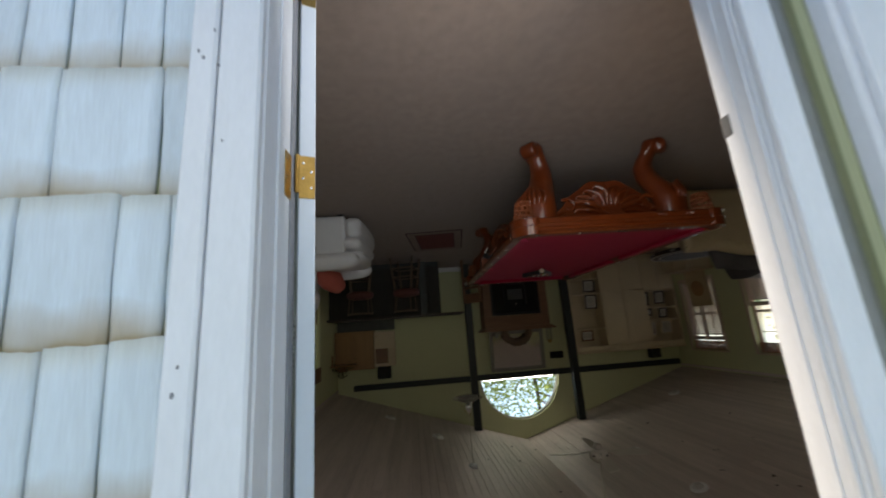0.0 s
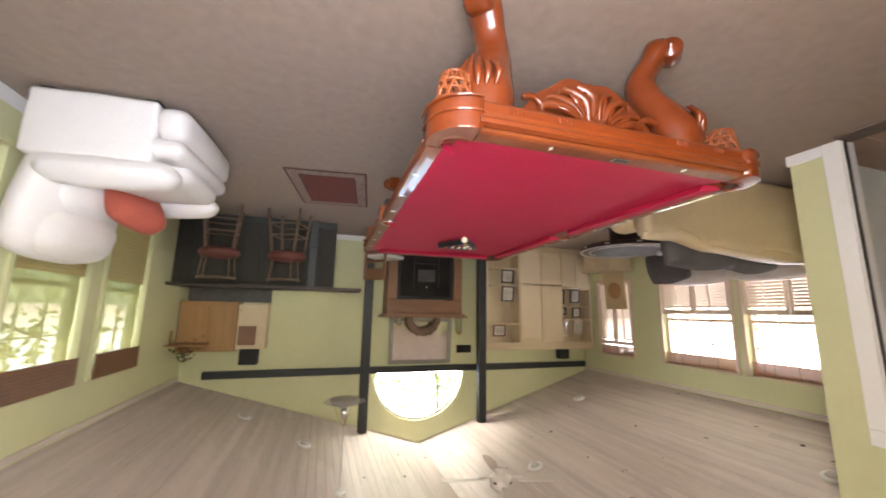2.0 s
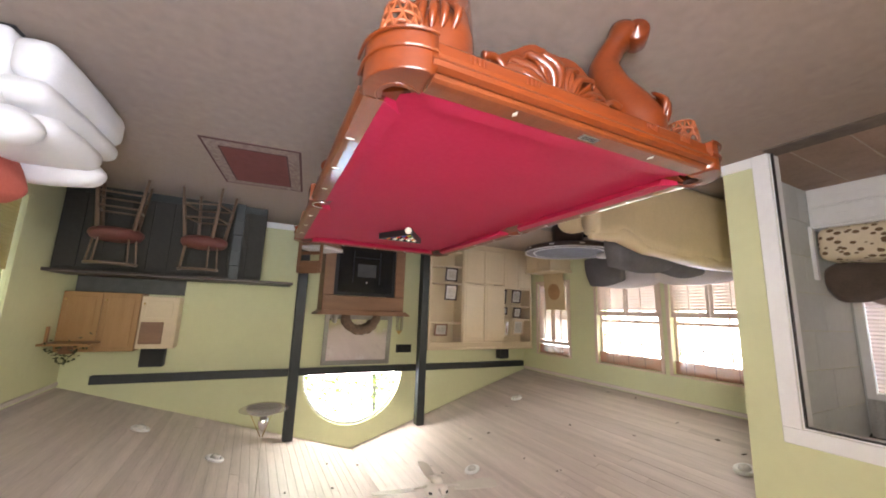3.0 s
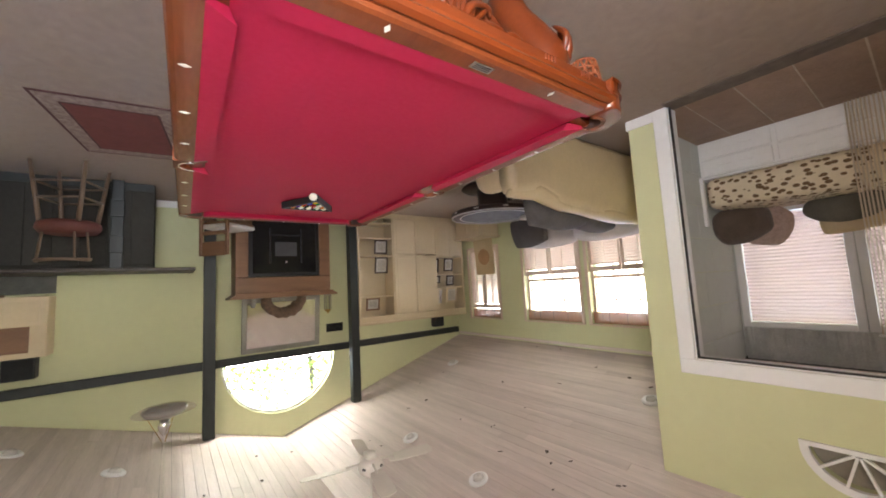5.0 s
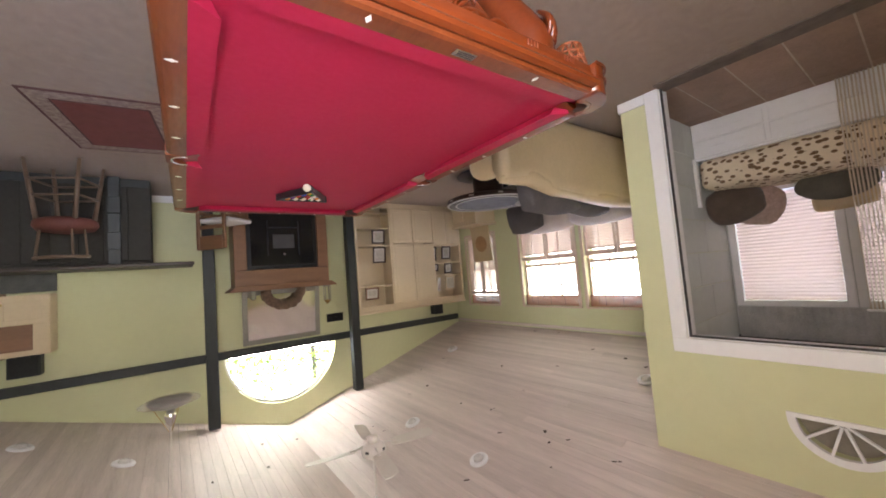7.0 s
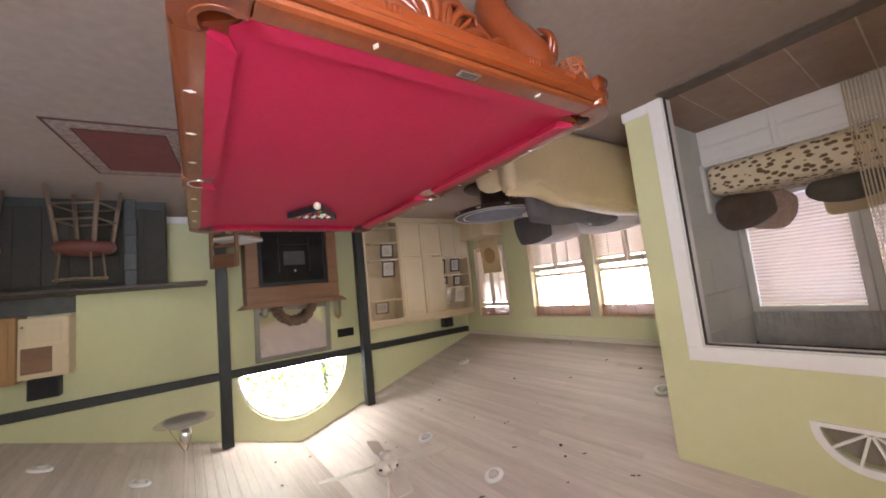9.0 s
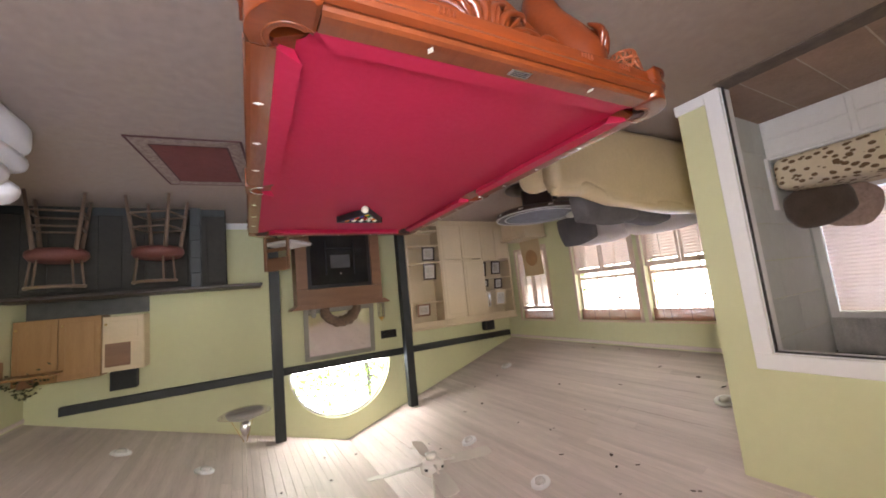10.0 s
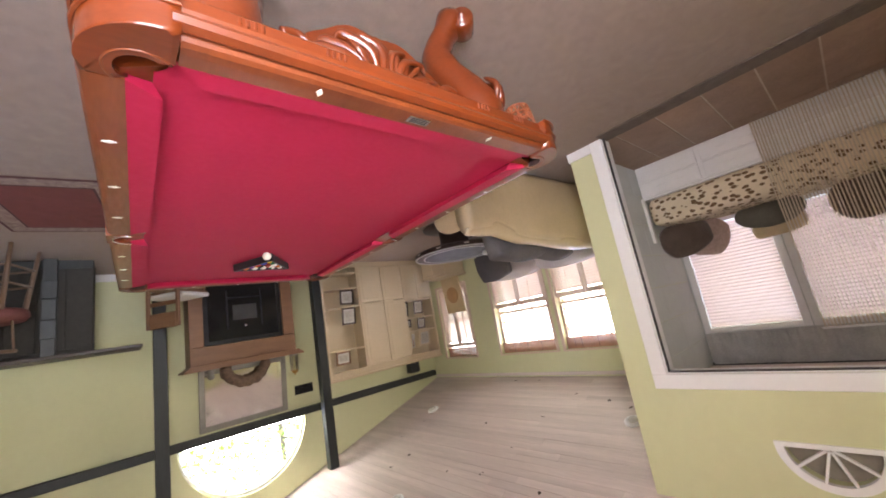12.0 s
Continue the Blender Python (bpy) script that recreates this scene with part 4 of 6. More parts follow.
for z in (0.22, 0.85, 1.72):
    leaf = box("hinge_leaf", (-0.003, -0.021, z - 0.012), (0.0, 0.021, z + 0.113), M_BRASS, door, 0.001, "brass hinge leaf")
    for dy, dz in ((-0.010, 0.01), (0.011, 0.035), (-0.010, 0.055), (0.011, 0.082)):
        bm = bmesh.new()
        add_lathe(bm, [(0.0035, 0), (0.0035, 0.0012), (0.001, 0.002)], 10, pose(-0.003, dy, z + dz, 0, -90, 0))
        part("screw", bm, M_CHROME, leaf)
for s in (-1, 1):
    bm = bmesh.new()
    add_lathe(bm, [(0.027, 0), (0.027, 0.006), (0.011, 0.010), (0.011, 0.035), (0.024, 0.042), (0.028, 0.055), (0.022, 0.066), (0.0, 0.070)], 18, pose(DW - 0.06, s * 0.022, 0.90, -90 * s, 0, 0))
    part("door_knob", bm, M_CHROME, door, "polished chrome knob", True)
for z in (0.22, 0.85, 1.72):
    bm = bmesh.new()
    add_lathe(bm, [(0.006, 0), (0.006, 0.11)], 10, pose(-0.004, -0.026, z - 0.012))
    part("hinge_barrel", bm, M_BRASS, door, "brass hinge barrel")

# sidelight beyond the west casing
side_win = tagged(new("window_sidelight"), "narrow white sidelight window with reflecting glass", "window", kind="structure")
side_win.matrix_basis = ENTRY
box("post", (-1.05, YO - 0.055, 0.0), (-0.802, YO - 0.001, 2.2), M_OLDWHITE, side_win, 0.008)
box("post_board", (-0.84, YO - 0.075, 0.0), (-0.822, YO - 0.055, 2.2), M_OLDWHITE, side_win, 0.004)
box("pane", (-0.802, 1.722, 0.25), (-0.694, 1.726, 2.05), M_SIDEGLASS, side_win, 0)
box("bottom_panel", (-0.802, 1.708, 0.0), (-0.694, 1.728, 0.25), M_OLDWHITE, side_win, 0.004)
box("infill", (-0.802, 1.730, 0.0), (-0.694, YN - 0.004, 2.05), M_WHITE, side_win, 0)

# ---- windows of the long walls ----
M_TANFRAME = material("warm_white_window_wood", (0.66, 0.52, 0.42), 0.5, amount=0.12)
M_BAMBOO = sheer("woven_reed_blind", (0.46, 0.26, 0.18), 0.03, 0.42)
M_SLAT = material("warm_white_louvre", (0.60, 0.45, 0.39), 0.5, amount=0.08)
M_EASTSHADE = sheer("tan_woven_shade", (0.46, 0.34, 0.17), 0.14, 0.35)
M_FILM = sheer("clear_plastic_film", (0.24, 0.23, 0.10), 0.11, 0.35)
M_CORD = material("dark_cord", (0.05, 0.045, 0.04), 0.8)


def sash_window(name, label, x, inward, y0, y1, z0, z1, frame_mat):
    """A double-hung window in a wall along y; inward is +1 or -1."""
    w = tagged(new(name), label, "window", kind="structure")
    c, o = 0.05, x - inward * 0.10
    for lo, hi, nm in (((y0 - c, z0 - c), (y0, z1), "casing"), ((y1, z0 - c), (y1 + c, z1), "casing"), ((y0 - c, z1), (y1 + c, z1 + 0.022), "casing_head"), ((y0, z0 - c), (y1, z0), "sill")):
        box(nm, (x, lo[0], lo[1]), (x + inward * (0.05 if nm == "sill" else 0.018), hi[0], hi[1]), frame_mat, w, 0.004)
    zm = (z0 + z1) / 2
    for lo, hi in (((y0, z0), (y0 + 0.035, z1)), ((y1 - 0.035, z0), (y1, z1)), ((y0 + 0.035, z0), (y1 - 0.035, z0 + 0.045)), ((y0 + 0.035, z1 - 0.04), (y1 - 0.035, z1)), ((y0 + 0.035, zm - 0.022), (y1 - 0.035, zm + 0.022))):
        box("sash_bar", (o - 0.018, lo[0], lo[1]), (o + 0.018, hi[0], hi[1]), frame_mat, w, 0.003)
    for t in (1 / 3, 2 / 3):
        y = y0 + (y1 - y0) * t
        box("glazing_bar", (o - 0.010, y - 0.008, z0 + 0.045), (o + 0.010, y + 0.008, zm - 0.022), frame_mat, w, 0.002)
        box("glazing_bar", (o - 0.010, y - 0.008, zm + 0.022), (o + 0.010, y + 0.008, z1 - 0.04), frame_mat, w, 0.002)
    for z in ((z0 + zm) / 2, (zm + z1) / 2):
        box("glazing_bar", (o - 0.009, y0 + 0.035, z - 0.007), (o + 0.009, y1 - 0.035, z + 0.007), frame_mat, w, 0.002)
    p = box("pane", (o - 0.002, y0 + 0.03, z0 + 0.03), (o + 0.002, y1 - 0.03, z1 - 0.03), M_GLASS, w, 0)
    p.visible_shadow = False
    return w


for n, (y0, y1, z0, z1) in enumerate(LEFT_WINDOWS):
    sash_window("window_west", "bright window with louvred lower half and rolled reed blind", XL, 1, y0, y1, z0, z1, M_TANFRAME)
    blind = empty("reed_blind", "rolled brown woven reed blind at the window head", "blind", "reed blinds")
    for q in range(14):
        zz = z1 - 0.006 - q * 0.0125
        box("reed", (XL - 0.05, y0 + 0.006, zz - 0.011), (XL - 0.042 + 0.004 * (q % 2), y1 - 0.006, zz), M_BAMBOO, blind, 0)
    for t in (0.25, 0.5, 0.75):
        y = y0 + (y1 - y0) * t
        bm = bmesh.new()
        add_tube(bm, [(XL - 0.03, y, z1 - 0.01), (XL - 0.03, y + 0.002, z1 - 0.2)], 0.003, 5)
        part("cord", bm, M_CORD, blind)
    bm = bmesh.new()
    add_tube(bm, [(XL - 0.02, y1 - 0.16, z1 - 0.05), (XL - 0.021, y1 - 0.17, 1.5), (XL - 0.02, y1 - 0.165, 0.95)], 0.0028, 5)
    part("pull_cord", bm, M_CORD, blind)
    shut = empty("cafe_shutter", "white louvred cafe shutters across the lower window", "shutter", "cafe shutters")
    ztop = z0 + 0.62 if n < 2 else z1 - 0.2
    ym = (y0 + y1) / 2
    leaves = ((y0 + 0.01, ym - 0.004), (ym + 0.004, y1 - 0.01))
    for la, lb in leaves:
        for lo, hi in (((la, z0), (la + 0.04, ztop)), ((lb - 0.04, z0), (lb, ztop)), ((la + 0.04, z0), (lb - 0.04, z0 + 0.05)), ((la + 0.04, ztop - 0.07), (lb - 0.04, ztop))):
            box("shutter_frame", (XL - 0.032, lo[0], lo[1]), (XL - 0.008, hi[0], hi[1]), M_TANFRAME, shut, 0.003)
        first = None
        zz = z0 + 0.07
        while zz < ztop - 0.08:
            if first is None:
                bm = bmesh.new()
                add_box(bm, (-0.022, la + 0.04, -0.003), (0.022, lb - 0.04, 0.003), 0.002, 1, pose(0, 0, 0, 0, 58, 0))
                first = part("louvre", bm, M_SLAT, shut)
                first.location = (XL - 0.020, 0, zz)
            else:
                s2 = new("louvre", first.data)
                s2.parent = shut
                s2.location = (XL - 0.020, 0, zz)
            zz += 0.043
        box("tilt_rod", (XL - 0.004, (la + lb) / 2 - 0.005, z0 + 0.08), (XL + 0.006, (la + lb) / 2 + 0.005, ztop - 0.09), M_TANFRAME, shut, 0.002)

for n, (y0, y1, z0, z1) in enumerate(RIGHT_WINDOWS):
    sash_window("window_east", "tall window with tan shade and valance, trees outside", XR, -1, y0, y1, z0, z1, M_WALL)
    sh = empty("roman_blind", "tan woven shade and valance on the tall window", "blind", "tan shades")
    for q in range(16):
        zz = z1 + 0.01 - q * 0.0145
        box("valance_reed", (XR - 0.035 - 0.004 * (q % 2), y0 + 0.0, zz - 0.0135), (XR - 0.026, y1, zz), M_OAK, sh, 0)
    bm = bmesh.new()
    zs = np.linspace(z0, 1.12, 40)
    rows = [[bm.verts.new((XR + 0.02 + 0.004 * (q % 2), y, z)) for y in (y0 + 0.01, y1 - 0.01)] for q, z in enumerate(zs)]
    for a, b in zip(rows, rows[1:]):
        bm.faces.new((a[0], a[1], b[1], b[0]))
    part("lower_shade", bm, M_EASTSHADE, sh, "tan cloth over the lower glass")
    bm = bmesh.new()
    rows = []
    for a in range(22):
        rows.append([bm.verts.new((XR + 0.045 + 0.010 * noise.noise(Vector((a * 0.45, q * 0.3, n * 9))), y0 + 0.012 + (y1 - y0 - 0.024) * a / 21, z0 + 0.01 + (z1 - z0 - 0.03) * q / 36)) for q in range(37)])
    for a, b in zip(rows, rows[1:]):
        for q in range(36):
            bm.faces.new((a[q], a[q + 1], b[q + 1], b[q]))
    film = part("plastic_film", bm, M_FILM, sh, "crinkled clear plastic film", True)

# half-round window
M_ARCHFRAME = material("white_arch_frame", (0.75, 0.75, 0.70), 0.5)
arch_win = tagged(new("window_arch"), "white half-round window with trees outside", "window", kind="structure")
bm = bmesh.new()
add_prism(bm, arc(ARCH_X, ARCH_Z, ARCH_R + 0.004, 0, 180, 28) + arc(ARCH_X, ARCH_Z, ARCH_R - 0.035, 180, 0, 28), YF + 0.06, YF + 0.12, "y", 0.003)
add_box(bm, (ARCH_X - ARCH_R, YF + 0.06, ARCH_Z), (ARCH_X + ARCH_R, YF + 0.12, ARCH_Z + 0.03))
part("frame", bm, M_ARCHFRAME, arch_win)
bm = bmesh.new()
add_prism(bm, arc(ARCH_X, ARCH_Z, ARCH_R - 0.03, 0, 180, 28), YF + 0.088, YF + 0.092, "y")
p = part("pane", bm, glass("clear_arch_glass"), arch_win)
p.visible_shadow = False

# baseboards
for lo, hi in (((XR - 0.016, YN + 0.02, 0), (XR - 0.001, 7.95, 0.10)), ((XL + 0.001, YP + 0.02, 0), (XL + 0.016, 8.68, 0.10)), ((-1.0, YF - 0.016, 0), (-0.1, YF - 0.001, 0.10))):
    tagged(box("baseboard", lo, hi, M_WHITE, None, 0.004), "white painted baseboard", "baseboard", kind="structure")
# slim ceiling moulding of the low walls
for x, s in ((XL, 1), (XR, -1)):
    tagged(box("trim_cornice", (x + s * 0.001, YN + 0.02, ceiling_z(x) - 0.07), (x + s * 0.02, YF - 0.01, ceiling_z(x) - 0.02), M_CEIL, None, 0.006), "thin plank-coloured cornice strip", "trim", kind="structure")

# ---- posts and beam of the far wall ----
for x in (-2.995, -0.84):
    post = tagged(box("timber_post", (x - 0.072, 8.70, 0.0), (x + 0.072, 8.845, ceiling_z(x) - 0.012), M_BLACKWOOD, None, 0.006), "dark painted timber post from floor to ceiling", "post", "timber posts")
tagged(box("tie_beam", (-5.51, 8.955, 2.352), (1.615, 9.056, 2.462), M_BLACKWOOD, None, 0.006), "dark painted beam along the far wall", "beam")

# ---- fireplace ----
M_FIREGLASS = material("black_fire_glass", (0.012, 0.012, 0.013), 0.12, amount=0.2)
M_FIREMETAL = material("black_stove_metal", (0.02, 0.02, 0.021), 0.4, 0.3, amount=0.4)
M_MIRROR = material("mirror_silver", (0.88, 0.88, 0.87), 0.04, 1.0, amount=0.02)
M_SILVER = material("grey_mirror_frame", (0.30, 0.29, 0.25), 0.45, 0.3, amount=0.3)
M_WICKER = material("brown_wicker", (0.20, 0.13, 0.085), 0.9, scale=30, amount=0.6, bump=1.0, bump_scale=70)

fire = empty("fireplace", "brown oak fireplace surround with a black glass insert", "fireplace")
box("side_pilaster", (-2.53, 8.60, 0.0), (-2.36, 9.05, 1.16), M_OAK, fire, 0.006)
box("side_pilaster", (-1.31, 8.60, 0.0), (-1.14, 9.05, 1.16), M_OAK, fire, 0.006)
box("frieze", (-2.53, 8.60, 1.162), (-1.14, 9.05, 1.40), M_OAK, fire, 0.006)
box("base", (-2.36, 8.62, 0.0), (-1.31, 9.05, 0.16), M_OAK, fire, 0.004)
bm = bmesh.new()
sub = [(-0.70, 0.0), (0.70, 0.0), (0.715, 0.02), (0.74, 0.035), (0.77, 0.05), (0.785, 0.075), (-0.785, 0.075), (-0.77, 0.05), (-0.74, 0.035), (-0.715, 0.02)]
add_prism(bm, [(-1.835 + u, 1.40 + v) for u, v in sub], 8.50, 9.05, "y", 0.004)
part("mantel_shelf", bm, M_OAK, fire, "moulded oak mantel shelf")
box("insert_frame", (-2.358, 8.622, 0.162), (-1.312, 8.66, 1.158), M_FIREMETAL, fire, 0.006)
box("glass_door", (-2.30, 8.61, 0.24), (-1.37, 8.625, 1.10), M_FIREGLASS, fire, 0.004)
box("inner_frame", (-2.08, 8.603, 0.50), (-1.60, 8.612, 0.52), M_FIREMETAL, fire, 0.002)
for x in (-2.08, -1.62):
    box("inner_frame", (x, 8.603, 0.40), (x + 0.02, 8.612, 0.95), M_FIREMETAL, fire, 0.002)
box("stove_face", (-2.0, 8.604, 0.62), (-1.68, 8.611, 0.84), material("grey_stove_plate", (0.10, 0.10, 0.10), 0.3, 0.4), fire, 0.004, "grey plate behind the glass")
bm = bmesh.new()
add_lathe(bm, [(0.022, 0), (0.022, 0.012), (0.012, 0.02)], 14, pose(-1.84, 8.603, 0.93, 90, 0, 0))
part("door_knob", bm, M_CHROME, fire, "small bright knob", True)

mirror = empty("mantel_mirror", "grey framed mirror standing on the oak mantel", "mirror")
lean_back = pose(0, 8.955, 1.476, -5.5, 0, 0)
for lo, hi in (((-2.46, 0.0), (-2.385, 0.85)), ((-1.345, 0.0), (-1.27, 0.85)), ((-2.385, 0.775), (-1.345, 0.85)), ((-2.385, 0.0), (-1.345, 0.075))):
    box("frame", (lo[0], -0.03, lo[1]), (hi[0], 0.012, hi[1]), M_SILVER, mirror, 0.012, segments=3, turn=lean_back)
box("glass", (-2.39, -0.008, 0.07), (-1.34, 0.002, 0.78), M_MIRROR, mirror, 0, turn=lean_back)
bm = bmesh.new()
pts = [(-1.87 + 0.27 * math.cos(a), 8.88, 1.48 + 0.26 * math.sin(a)) for a in np.linspace(0, math.pi, 25)]
add_tube(bm, pts, [0.075 + 0.008 * math.sin(k * 2.1) for k in range(25)], 12)
for v in bm.verts:
    v.co += 0.012 * noise.noise_vector(v.co * 22)
tagged(part("wreath_arch", bm, M_WICKER, None, "", True), "brown wicker half wreath on the mantel shelf", "wreath")
lantern = empty("mantel_lantern", "slim glass lantern on the end of the mantel", "lantern", at=(-2.53, 8.75, 1.475))
box("base", (-0.05, -0.05, 0), (0.05, 0.05, 0.02), M_SILVER, lantern)
for x in (-0.042, 0.042):
    for y in (-0.042, 0.042):
        box("corner_bar", (x - 0.005, y - 0.005, 0.02), (x + 0.005, y + 0.005, 0.25), M_SILVER, lantern, 0.001)
box("pane", (-0.04, -0.04, 0.022), (0.04, 0.04, 0.248), glass("lantern_glass", (0.9, 0.9, 0.85)), lantern, 0)
bm = bmesh.new()
add_lathe(bm, [(0.06, 0.25), (0.03, 0.29), (0.012, 0.30), (0.012, 0.32)], 12)
part("cap", bm, M_BRASS, lantern, "bright metal cap")
grille = empty("wall_grille", "small dark vent grille on the green wall", "vent")
box("frame", (-2.90, 9.045, 1.995), (-2.60, 9.058, 2.14), M_FIREMETAL, grille, 0.003)
for k in range(7):
    box("slat", (-2.885, 9.036, 2.008 + k * 0.0185), (-2.615, 9.046, 2.018 + k * 0.0185), M_FIREMETAL, grille, 0.002)
bm = bmesh.new()
add_lathe(bm, [(0.05, 0), (0.06, 0.03), (0.035, 0.07), (0.045, 0.11), (0.025, 0.14), (0.0, 0.145)], 14, pose(-1.40, 8.78, 1.475))
tagged(part("mantel_ornament", bm, M_SILVER, None, "", True), "small grey ornament on the mantel shelf", "ornament")

# ---- fitted bookcase ----
book = empty("bookcase", "cream fitted bookcase with open shelves and closed doors", "bookcase")
BX = [-5.50, -4.78, -4.29, -3.80, -3.10]
Y0, Y1, TOPZ = 8.70, 9.05, 2.03
box("back", (BX[0], Y1 - 0.02, 0.0), (BX[-1], Y1, TOPZ), M_CREAM, book, 0)
for x in (BX[0], BX[1], BX[3], BX[4]):
    box("upright", (x - 0.022, Y0, 0.0), (x + 0.022, Y1 - 0.021, TOPZ), M_CREAM, book, 0.003)
box("top", (BX[0] - 0.03, Y0 - 0.02, TOPZ), (BX[-1] + 0.03, Y1, TOPZ + 0.04), M_CREAM, book, 0.005)
box("face_rail", (BX[0] + 0.023, Y0, 1.93), (BX[-1] - 0.023, Y0 + 0.02, TOPZ - 0.001), M_CREAM, book, 0.003)
box("plinth", (BX[0] + 0.023, Y0 + 0.01, 0.0), (BX[-1] - 0.023, Y0 + 0.03, 0.10), M_CREAM, book, 0.003)
for z in (0.20, 0.49, 0.82, 1.58):
    box("shelf", (BX[3] + 0.023, Y0 + 0.015, z - 0.013), (BX[4] - 0.023, Y1 - 0.021, z + 0.013), M_CREAM, book, 0.003)
for z in (0.84, 1.21, 1.48):
    box("shelf", (BX[0] + 0.023, Y0 + 0.015, z - 0.013), (BX[1] - 0.023, Y1 - 0.021, z + 0.013), M_CREAM, book, 0.003)


def panel_door(parent, x0, x1, z0, z1, y):
    d = box("door", (x0 + 0.004, y - 0.02, z0 + 0.004), (x1 - 0.004, y, z1 - 0.004), M_CREAM, parent, 0.004)
    box("raised_panel", (x0 + 0.065, y - 0.026, z0 + 0.07), (x1 - 0.065, y - 0.0195, z1 - 0.07), M_CREAM, d, 0.006)
    return d


for a, b in ((BX[1], BX[2]), (BX[2], BX[3])):
    panel_door(book, a, b, 0.11, 0.79, Y0)
    panel_door(book, a, b, 0.80, 1.925, Y0)
panel_door(book, BX[0], (BX[0] + BX[1]) / 2, 0.11, 0.82, Y0)
panel_door(book, (BX[0] + BX[1]) / 2, BX[1], 0.11, 0.82, Y0)
M_PHOTO = material("faded_print", (0.55, 0.50, 0.42), 0.5, scale=25, amount=0.45)
M_DARKFRAME = material("dark_picture_frame", (0.06, 0.035, 0.025), 0.4)


def photo(x, z, w, h, y=8.80, frame_mat=None, mat=None, lean=8, label="dark framed picture standing on a cream shelf"):
    f = empty("picture_frame", label, "picture frame", "framed pictures")
    t = Matrix.Translation((x, y, z)) @ pose(0, 0, 0, -lean, 0, 0)
    m = 0.03
    fm = frame_mat or M_DARKFRAME
    for lo, hi in (((-w / 2, 0), (-w / 2 + m, h)), ((w / 2 - m, 0), (w / 2, h)), ((-w / 2 + m, 0), (w / 2 - m, m)), ((-w / 2 + m, h - m), (w / 2 - m, h))):
        box("frame_bar", (lo[0], -0.01, lo[1]), (hi[0], 0.01, hi[1]), fm, f, 0.003, turn=t)
    box("mount", (-w / 2 + m, 0.0, m), (w / 2 - m, 0.006, h - m), material("white_mount", (0.62, 0.58, 0.52), 0.5), f, 0, turn=t)
    box("print", (-w / 2 + m * 2, -0.003, m * 2), (w / 2 - m * 2, 0.001, h - m * 2), mat or M_PHOTO, f, 0, turn=t)


photo(-3.60, 0.505, 0.27, 0.27)
photo(-3.60, 0.835, 0.27, 0.31)
photo(-3.40, 1.595, 0.27, 0.23, frame_mat=M_OAK, label="light brown framed picture on the upper shelf")
photo(-5.20, 0.855, 0.24, 0.28)
photo(-5.22, 1.225, 0.20, 0.22)
photo(-4.93, 1.225, 0.14, 0.16, y=8.86)
photo(-4.93, 0.855, 0.16, 0.30, y=8.90)
photo(-5.25, 1.495, 0.26, 0.30, frame_mat=M_CREAM, label="cream framed picture leaning on the top shelf")
photo(-4.95, 1.495, 0.14, 0.34, mat=M_MIRROR, frame_mat=M_CREAM, label="small cream framed mirror on the top shelf")
tagged(box("book_end", (-3.17, 8.80, 0.834), (-3.15, 8.95, 1.10), M_DARKFRAME, None, 0.003), "dark upright album at the shelf's end", "book")


def speaker(x, y, z, w=0.24, h=0.25, rz=0.0, label="black box speaker on top of the cream bookcase"):
    s = empty("speaker", label, "speaker", "wall speakers", at=(x, y, z), rz=rz)
    box("cabinet", (-w / 2, -0.08, 0), (w / 2, 0.08, h), M_BLACKWOOD, s, 0.008)
    box("cloth_front", (-w / 2 + 0.015, -0.088, 0.015), (w / 2 - 0.015, -0.079, h - 0.015), material("speaker_cloth", (0.03, 0.032, 0.032), 0.95, bump=0.5, bump_scale=300), s, 0.003)


speaker(-4.92, 8.93, 2.071, 0.22, 0.21)
speaker(0.98, 8.935, 2.005, 0.27, 0.24, label="black box speaker on top of the kitchen cabinet")

# ---- bar counter and stools ----
M_BAR = material("charcoal_bar_panel", (0.028, 0.025, 0.019), 0.75, scale=3, amount=0.3, bump=0.15, tone=0.06)
M_BARTOP = material("dark_polished_bar_top", (0.045, 0.030, 0.024), 0.5, amount=0.4)
bar_c = empty("bar_counter", "charcoal panelled bar counter with a dark overhanging top", "bar counter")
box("carcass", (-0.22, 8.22, 0.0), (1.94, 8.60, 1.03), M_BAR, bar_c, 0.004)
for k in range(10):
    x = -0.215 + k * 0.2155
    box("front_panel", (x, 8.205, 0.10), (x + 0.209, 8.22, 0.99), M_BAR, bar_c, 0.004)
box("plinth", (-0.21, 8.212, 0.0), (1.94, 8.22, 0.095), M_BLACKWOOD, bar_c, 0.002)
box("bar_top", (-0.64, 8.04, 1.035), (1.945, 8.66, 1.075), M_BARTOP, bar_c, 0.010, segments=3)
box("dark_post", (0.06, 8.12, 0.0), (0.17, 8.204, 1.033), M_BLACKWOOD, bar_c, 0.004)
for z in (0.24, 0.66):
    box("post_block", (0.05, 8.10, z), (0.18, 8.12, z + 0.2), M_BLACKWOOD, bar_c, 0.006)

M_STOOLWOOD = material("brown_stool_wood", (0.15, 0.095, 0.06), 0.45, amount=0.3)
M_REDSEAT = material("dull_red_seat", (0.13, 0.036, 0.027), 0.6, amount=0.3, bump=0.2)


